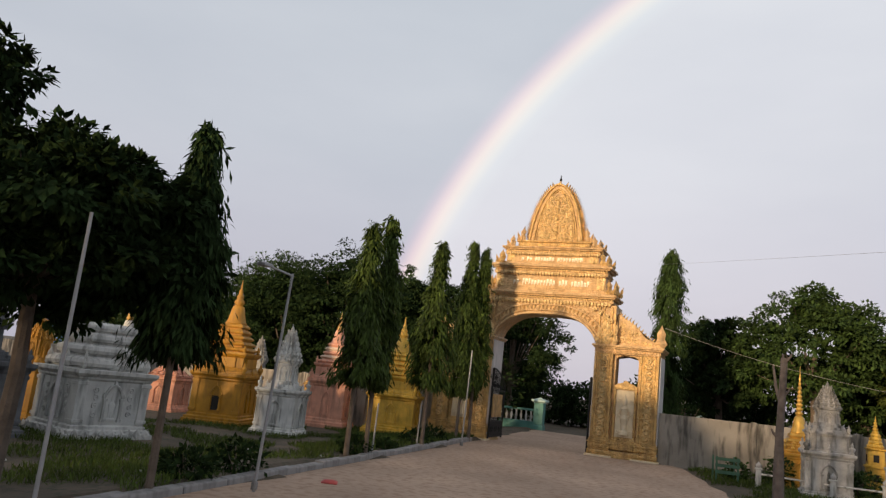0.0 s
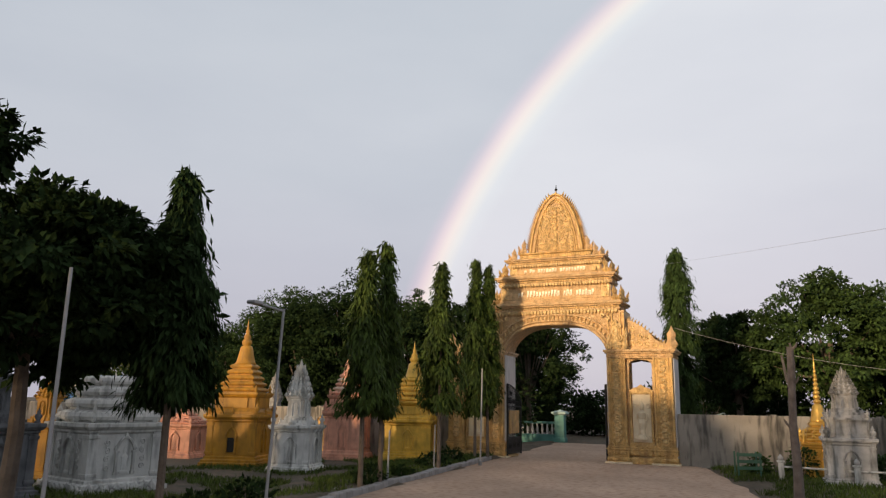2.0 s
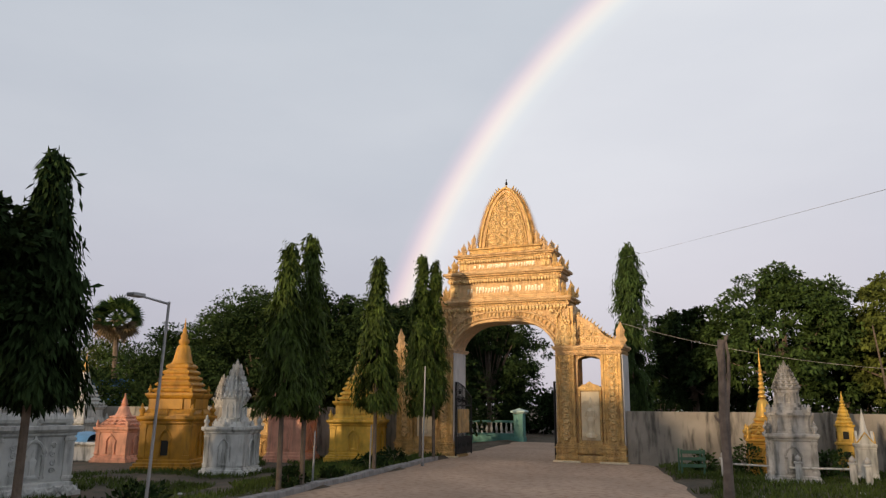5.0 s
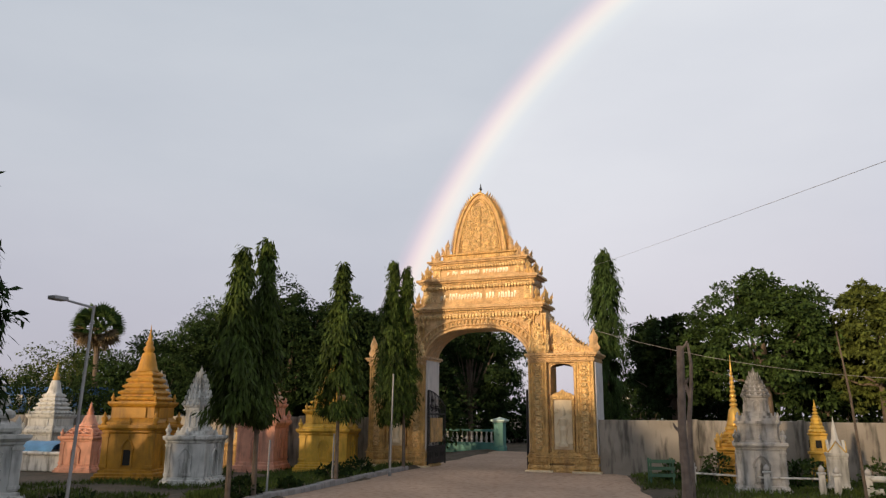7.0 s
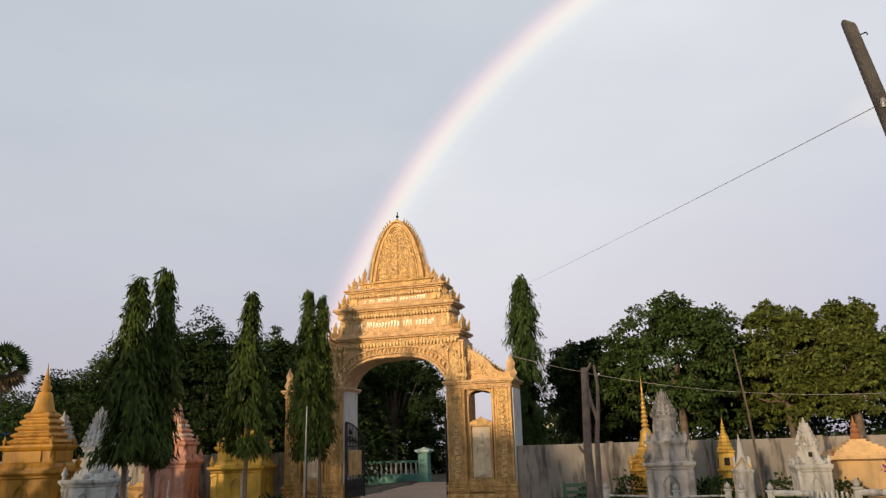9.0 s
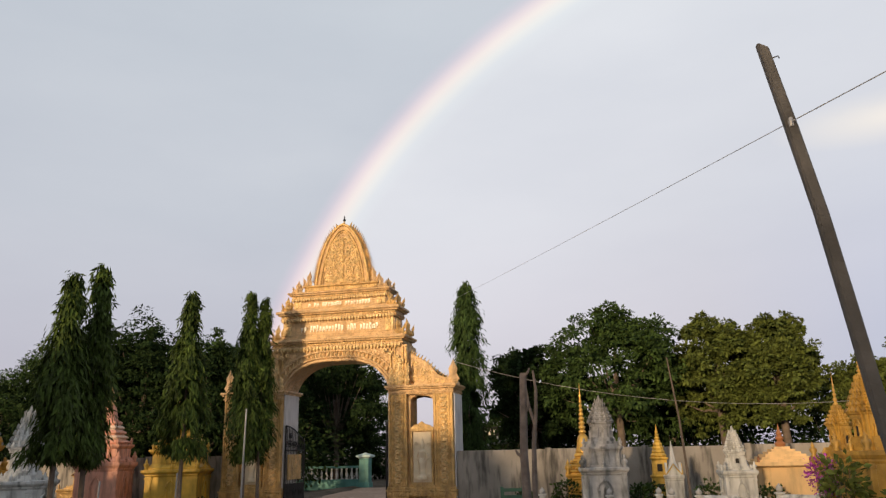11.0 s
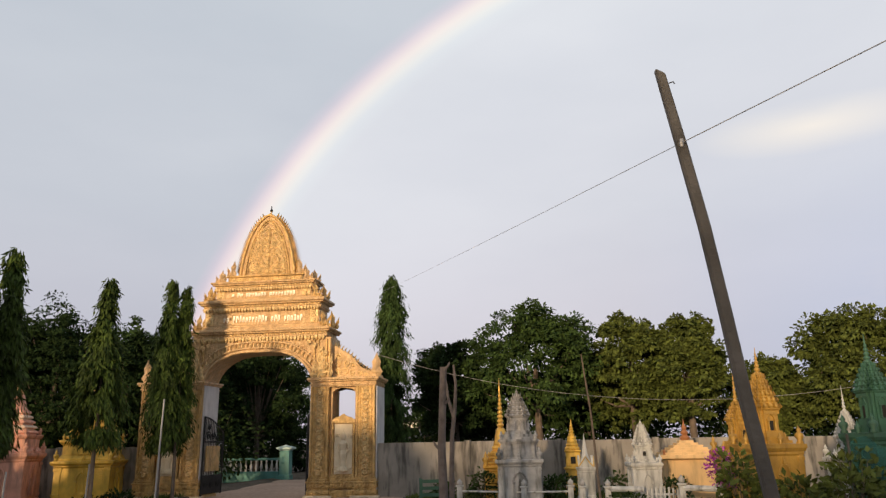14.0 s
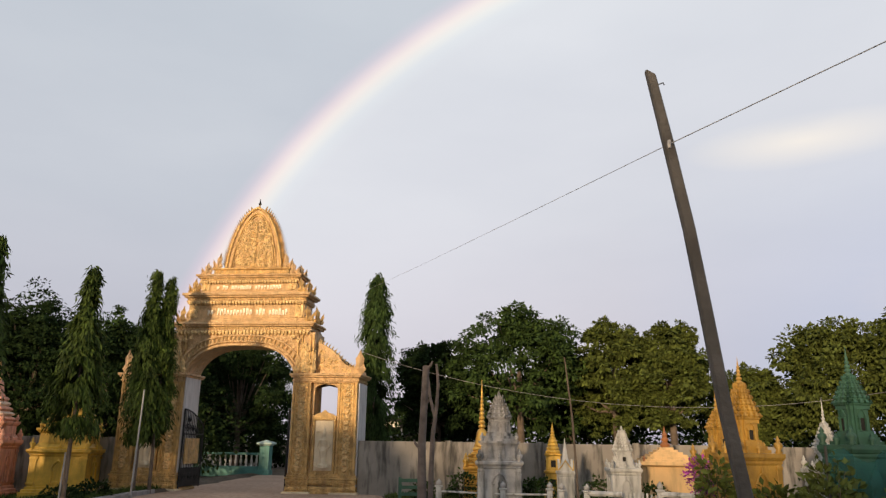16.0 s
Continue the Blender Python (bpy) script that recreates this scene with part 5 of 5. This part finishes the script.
def broad_tree(x, y, z, h, w, foot, material, label, clumps=42, per=170, leaf=0.2, squash=1.0, trunk=0.14, group="trees behind the wall", seed_turn=None):
    """A spreading tree: forked trunk, limbs to each clump, leaves in uneven clumps with gaps."""
    t = thing("tree", x, y, z, 0, label, "tree", group)
    ch = h - foot
    cen = []
    for i in range(clumps):
        a, u = rng.uniform(0, math.tau), rng.uniform(-0.95, 1)
        q = math.sqrt(max(0.0, 1 - (u if u > 0 else u * 0.9) ** 2)) * rng.uniform(0.5, 1.08)
        cen.append((w * q * math.cos(a), w * squash * q * math.sin(a), foot + ch * (0.45 + 0.40 * u) + rng.uniform(-0.12, 0.13) * ch))
    cen = np.array(cen)
    bm = bmesh.new()
    tube(bm, [(0, 0, -0.2), (0.05, 0.02, foot * 0.6), (0.0, 0.0, foot + ch * 0.3), (0.05, 0, foot + ch * 0.6)], [trunk * 1.2, trunk, trunk * 0.75, trunk * 0.3], 9)
    part("trunk", bm, BARK, t)
    for i in range(0, clumps, 6):
        bm = bmesh.new()
        c = cen[i]
        tube(bm, [(0, 0, foot + ch * 0.1), (c[0] * 0.45, c[1] * 0.45, foot + (c[2] - foot) * 0.55), (c[0] * 0.95, c[1] * 0.95, c[2])], [trunk * 0.45, trunk * 0.28, trunk * 0.08], 6)
        part("limb", bm, BARK, t)
    # each clump is a handful of flat drooping sprays round its centre
    size = w * rng.uniform(0.13, 0.33, clumps)
    sprays = 9
    k = np.repeat(np.arange(clumps), sprays)
    o = rng.normal(size=(len(k), 3)) + np.array([0, 0, 0.25])
    o /= np.linalg.norm(o, axis=1, keepdims=True)
    mid = cen[k] + o * (size[k] * rng.uniform(0.45, 1.15, len(k)))[:, None] * np.array([1, 1, 0.8])
    idx = np.repeat(np.arange(len(k)), max(1, per // sprays))
    d = rng.normal(size=(len(idx), 3))
    d /= np.linalg.norm(d, axis=1, keepdims=True)
    r = size[k[idx]] * 0.52 * rng.uniform(0.1, 1.0, len(idx)) ** 0.5
    at = mid[idx] + d * r[:, None] * np.array([1, 1, 0.38])
    at[:, 2] -= (r ** 2) / (size[k[idx]] + 0.01) * 0.5
    way = 0.6 * o[idx] + 0.5 * d + rng.normal(size=d.shape) * 0.4 + np.array([0, 0, -0.45])
    d = o[idx] + np.array([0, 0, 0.5])
    leaf_mesh("crown", at, way, np.full(len(idx), leaf), 0.27, material, t, face=d + np.array([0, 0, 0.3]))
    return t


def bush(x, y, z, h, w, material, label, n=700, leaf=0.1, name="shrub", parent=None):
    t = thing(name, x, y, z, 0, label, "shrub", "shrubs")
    bm = bmesh.new()
    for i in range(5):
        a = i * 1.26
        tube(bm, [(0, 0, -0.05), (0.35 * w * math.cos(a), 0.35 * w * math.sin(a), h * 0.5), (0.6 * w * math.cos(a), 0.6 * w * math.sin(a), h * 0.9)], [0.014, 0.01, 0.004], 5)
    part("stem", bm, BARK, t)
    d = rng.normal(size=(n, 3))
    d /= np.linalg.norm(d, axis=1, keepdims=True)
    lump = 1 + 0.35 * np.sin(d[:, 0] * 5 + x * 3) * np.cos(d[:, 1] * 6 + y)
    at = d * (lump * rng.uniform(0.3, 1, n) ** 0.5)[:, None] * np.array([w, w, h * 0.5]) + np.array([0, 0, h * 0.52])
    leaf_mesh("foliage", at, d + rng.normal(size=d.shape) * 0.6 + np.array([0, 0, -0.2]), np.full(n, leaf), 0.28, material, t)
    return t


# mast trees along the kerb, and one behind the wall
# this first one has its shade put into the leaf colour
mast_tree(-0.26, -16.25, 0.05, 4.6, 0.52, 1.45, "narrow weeping mast tree by the kerb, leaves coloured dark for shade", 1.9, material=LEAF_DARK_AND_SHADED)
mast_tree(-1.02, -10.3, 0.05, 4.74, 0.54, 1.35, "weeping mast tree with hanging leaves on the verge", 1.5, blunt=1.5)
mast_tree(-0.98, -9.6, 0.05, 5.06, 0.44, 1.3, "taller weeping mast tree of a pair on the verge", 1.4, blunt=1.5)
mast_tree(-1.3, -6.05, 0.05, 5.28, 0.56, 1.35, "slender green mast tree standing near the gate", 1.7, blunt=1.5)
mast_tree(-2.12, -1.62, 0.0, 6.3, 0.62, 1.25, "dark mast tree covering the gate's side bay", 1.9, blunt=1.7)
mast_tree(-1.8, -1.35, 0.0, 6.15, 0.4, 1.5, "mast tree with thin top beside the gate", 1.4, blunt=1.7)
mast_tree(3.52, 2.9, 0.0, 7.2, 0.56, 0.6, "tall clipped mast tree behind the boundary wall", 2.8, blunt=7.0, material=LEAF)

# large trees at the left of the graveyard, shade put into their dark leaves
broad_tree(-1.7, -17.2, 0.0, 4.2, 1.7, 2.1, LEAF_DARK_AND_SHADED, "large spreading mango tree over the graves, leaves coloured dark for shade", 130, 420, 0.13, 1.0, 0.09, "graveyard trees")
broad_tree(-7.8, -15.5, LOW, 8.2, 1.8, 3.0, LEAF_DARK_AND_SHADED, "tall tree behind the mango tree, leaves coloured dark for shade", 46, 220, 0.2, 1.0, 0.16, "graveyard trees")

# wood behind the gate and the wall
for x, y, h, w, m in ((-7.5, 9.5, 6.6, 2.3, LEAF_DARK_AND_SHADED), (-10.8, 10.5, 7.6, 2.4, LEAF), (-5.3, 13.5, 7.2, 2.5, LEAF_DARK_AND_SHADED), (-14.0, 10.0, 6.4, 2.6, LEAF_DARK_AND_SHADED), (-17.5, 11.5, 6.6, 2.6, LEAF),
                   (-21.0, 14.0, 8.5, 3.2, LEAF), (-25.5, 14.0, 6.5, 3.2, LEAF_DARK_AND_SHADED), (-31, 17, 6.3, 4.0, LEAF), (-38, 18, 6.0, 4.5, LEAF_OLIVE), (-8.3, 22.0, 7.4, 3.0, LEAF_DARK_AND_SHADED), (-12.5, 24, 8.5, 4.0, LEAF_DARK_AND_SHADED),
                   (2.4, 26.0, 4.6, 2.4, LEAF), (-12.5, 8.2, 7.6, 2.6, LEAF_DARK_AND_SHADED), (-16.0, 8.8, 7.0, 2.6, LEAF_DARK_AND_SHADED), (-9.0, 8.0, 6.6, 2.0, LEAF_DARK_AND_SHADED),
                   (5.0, 8.4, 5.5, 1.7, LEAF_DARK_AND_SHADED), (8.3, 7.2, 6.7, 2.3, LEAF), (11.9, 7.4, 6.4, 1.5, LEAF_OLIVE), (13.9, 7.0, 6.2, 1.4, LEAF_OLIVE), (10.4, 10.5, 5.2, 2.2, LEAF_DARK_AND_SHADED), (17.4, 9.2, 4.5, 1.6, LEAF_OLIVE),
                   (20.2, 7.2, 6.1, 2.1, LEAF_OLIVE), (23.4, 7.0, 7.0, 2.6, LEAF_OLIVE), (29.5, 8.5, 9.0, 4.0, LEAF_OLIVE), (36, 10, 9.5, 4.5, LEAF)):
    broad_tree(x, y, 0, h, w, h * (0.36 if x > 3 else 0.2), m, "leafy tree in the wood behind the wall" if x > 3 else "dark leafy tree beyond the graveyard", 110, 300 if abs(x) < 26 else 150, 0.16 if abs(x) < 26 else 0.22)
# low growth closing the gaps under the crowns, their shade painted into its leaves
for i in range(38):
    x = -34 + i * 1.85 + rng.uniform(-0.8, 0.8)
    if -6.0 < x < 3.2:
        continue
    bush(x, 9.5 + rng.uniform(0, 3.0), 0, rng.uniform(2.8, 3.8), rng.uniform(1.7, 2.3), LEAF_DARK_AND_SHADED, "dense undergrowth behind the wall, coloured dark for crown shade", 2400, 0.2, "thicket")
for x in (-7.5, -5.2, -3.0, -0.8, 1.4, 3.6, 5.8):
    bush(x, 20.5 + rng.uniform(-1, 2), 0, 2.5, 2.0, LEAF_DARK_AND_SHADED, "dense dark growth across the road", 3200, 0.24, "thicket")

# sugar palm far off
t = thing("sugar_palm", -31.5, 14, -1.1, 0, "tall sugar palm with a round head of fan leaves", "palm")
bm = bmesh.new()
tube(bm, [(0.4, 0, -0.2), (0.3, 0, 4), (0, 0, 8.1)], [0.22, 0.18, 0.17], 9)
part("trunk", bm, BARK, t)
for i in range(46):
    a, e = i * 2.39996, math.asin(0.97 - 1.9 * i / 45)
    d = Vector((math.cos(a) * math.cos(e), math.sin(a) * math.cos(e), math.sin(e)))
    bm = bmesh.new()
    tube(bm, [(0, 0, 8.15), tuple(Vector((0, 0, 8.15)) + d * 0.95)], [0.05, 0.03], 5)
    c = Vector((0, 0, 8.15)) + d * 0.9
    side = d.cross(Vector((0, 0, 1))).normalized()
    up = side.cross(d)
    q = rng.uniform(-1.2, 1.2)
    side, up = side * math.cos(q) + up * math.sin(q), up * math.cos(q) - side * math.sin(q)
    for j in range(12):
        q = -1.35 + 2.7 * j / 11
        dd = (d * math.cos(q) + side * math.sin(q)).normalized()
        o = up * 0.04
        tip = c + dd * 0.92 - Vector((0, 0, 0.1))
        w = dd.cross(up) * 0.085
        vs = [bm.verts.new(c), bm.verts.new(c + dd * 0.42 + w + o), bm.verts.new(tip), bm.verts.new(c + dd * 0.42 - w + o)]
        bm.faces.new(vs)
    part("fan_leaf", bm, LEAF if e > -0.35 else DRY, t)

# shrubs on the verge and among the graves
for x, y, h, w in ((-0.75, -14.0, 0.5, 0.36), (-0.65, -15.2, 0.45, 0.34), (-1.25, -9.6, 0.42, 0.32), (-1.75, -5.4, 0.4, 0.36), (-2.1, -3.6, 0.42, 0.4), (-1.45, -7.7, 0.22, 0.22)):
    bush(x, y, 0.0, h, w, LEAF_DARK_AND_SHADED, "dark low shrub on the kerb verge", 520, 0.1)
for x, y, h, w in ((6.9, -2.2, 0.75, 0.35), (9.0, -1.2, 0.6, 0.4), (10.2, -2.9, 0.7, 0.35), (8.6, -2.4, 0.6, 0.3), (5.9, -2.2, 0.5, 0.3), (10.3, -4.1, 0.35, 0.4), (11.4, -3.5, 0.6, 0.35)):
    bush(x, y, 0.0, h, w, LEAF, "green shrub growing between the graves", 420, 0.1)
for x, y, h, w in ((11.9, -7.3, 1.2, 0.35), (12.7, -8.0, 0.8, 0.45), (13.3, -8.6, 0.95, 0.5), (13.7, -7.6, 1.2, 0.5), (12.3, -9.3, 0.5, 0.45), (14.1, -9.4, 0.8, 0.55), (14.9, -9.0, 0.9, 0.5)):
    bush(x, y, 0.0, h, w, LEAF_OLIVE, "leafy garden shrub before the golden tower", 420, 0.15)
t = bush(12.0, -5.6, 0.55, 0.7, 0.34, MAGENTA, "bougainvillea bush in purple flower", 420, 0.08)
t.name = "bougainvillea"

# grass: many short blades on the verge and the lawn
n = 170000
gx, gy = rng.uniform(-9, 16, n), rng.uniform(-19, 0, n)
keep = np.array([(kerb_x(b) - 0.15 > a or a > edge_x(b) + 0.05 + 0.35 * noise.noise(Vector((a, b * 1.3, 5)))) and noise.noise(Vector((a * 0.6, b * 0.6, 1))) > (-0.45 if a > 3 else -0.14) for a, b in zip(gx, gy)])
gx, gy = gx[keep], gy[keep]
at = np.stack([gx, gy, [ground_z(a, b) - 0.01 for a, b in zip(gx, gy)]], 1)
grass = leaf_mesh("grass", at, rng.normal(size=(len(at), 3)) * 0.45 + np.array([0, 0, 1.0]), np.full(len(at), 0.13), 0.07, GRASS)
tagged(grass, "short uneven grass on verge and graveyard lawn", "grass", kind="stuff")
# litter: small pale scraps and fallen leaves
for i in range(14):
    x, y = ((-rng.uniform(1.2, 4.5), -rng.uniform(5, 16)) if i % 2 else (rng.uniform(6.5, 12.5), -rng.uniform(5.0, 9.0)))
    bm = bmesh.new()
    box(bm, -0.06, 0.06, -0.04, 0.04, 0.0, 0.035, 0.01, 0.6)
    ob = part("litter_scrap", bm, WHITE)
    ob.matrix_world = pose(x, y, ground_z(x, y) + 0.005, rng.uniform(-10, 10), rng.uniform(-10, 10), rng.uniform(0, 360))
    tagged(ob, "small crumpled pale scrap lying on grass", "litter", "litter")

bm = bmesh.new()
box(bm, -0.14, 0.14, -0.09, 0.09, 0.0, 0.05, 0.02, 0.6)
ob = part("litter_scrap", bm, mat("red_plastic", (0.45, 0.07, 0.06), 0.5, 0, 0.3, 8.0))
ob.matrix_world = pose(0.38, -13.2, 0.006, 4, 0, 25)
tagged(ob, "crumpled red plastic scrap lying on the drive", "litter", "litter")

# an unseen wood, added behind the camera to keep the low sun off the ground
for i in range(17):
    broad_tree(-75 + i * 7.0, -66 - 4 * math.sin(i * 2.1), 0, 11.0 + 1.2 * math.sin(i * 1.7), 5.0, 1.0, LEAF_DARK_AND_SHADED, "tall tree added out of view to block the low sun", 30, 90, 0.9, 1.0, 0.3, "wood across the yard")

# ---- rainbow ----
BOW = 1500.0
m = bpy.data.materials.new("rainbow_light")
m.use_nodes = True
nn, ll = m.node_tree.nodes, m.node_tree.links
nn.remove(nn["Principled BSDF"])
co = nn.new("ShaderNodeTexCoord")
sp = nn.new("ShaderNodeSeparateXYZ")
ll.new(co.outputs["Object"], sp.inputs[0])
ar = nn.new("ShaderNodeMath")
ar.operation = "DIVIDE"
ar.inputs[1].default_value = BOW
ll.new(sp.outputs["Z"], ar.inputs[0])
ac = nn.new("ShaderNodeMath")
ac.operation = "ARCCOSINE"
ll.new(ar.outputs[0], ac.inputs[0])
mr = nn.new("ShaderNodeMapRange")
mr.inputs["From Min"].default_value, mr.inputs["From Max"].default_value = 0.0, radians(47)
ll.new(ac.outputs[0], mr.inputs["Value"])
rp = nn.new("ShaderNodeValToRGB")
el = rp.color_ramp.elements
stops = ((0.0, (0.02, 0.015, 0.02)), (20.0, (0.08, 0.06, 0.055)), (38.0, (0.15, 0.13, 0.12)), (42.3, (0.17, 0.15, 0.135)), (43.3, (0.20, 0.19, 0.165)), (43.9, (0.29, 0.25, 0.17)), (44.5, (0.36, 0.24, 0.14)), (45.05, (0.26, 0.12, 0.09)), (45.6, (0.08, 0.02, 0.03)), (46.2, (0, 0, 0)))
while len(el) < len(stops):
    el.new(0.5)
for e, (deg, c) in zip(el, stops):
    e.position, e.color = deg / 47, (*c, 1)
ll.new(mr.outputs[0], rp.inputs[0])
em = nn.new("ShaderNodeEmission")
ll.new(rp.outputs[0], em.inputs[0])
tr = nn.new("ShaderNodeBsdfTransparent")
ad = nn.new("ShaderNodeAddShader")
ll.new(em.outputs[0], ad.inputs[0])
ll.new(tr.outputs[0], ad.inputs[1])
ll.new(ad.outputs[0], nn["Material Output"].inputs[0])
bm = bmesh.new()
rings = []
for th in [0.05] + [47 * i / 40 for i in range(1, 41)]:
    rings.append([bm.verts.new((BOW * math.sin(radians(th)) * math.cos(q * math.tau / 160), BOW * math.sin(radians(th)) * math.sin(q * math.tau / 160), BOW * math.cos(radians(th)))) for q in range(160)])
for a, b in zip(rings, rings[1:]):
    for i in range(160):
        bm.faces.new((a[i], a[(i + 1) % 160], b[(i + 1) % 160], b[i]))
bow = part("rainbow", bm, m)
bow.matrix_world = Matrix.Translation((7, -22, 1.5)) @ Vector((0.2715, 0.9541, -0.1265)).to_track_quat("Z", "Y").to_matrix().to_4x4()
bow.visible_shadow = False
tagged(bow, "broad pale rainbow arching up over the gate", "rainbow", kind="structure")
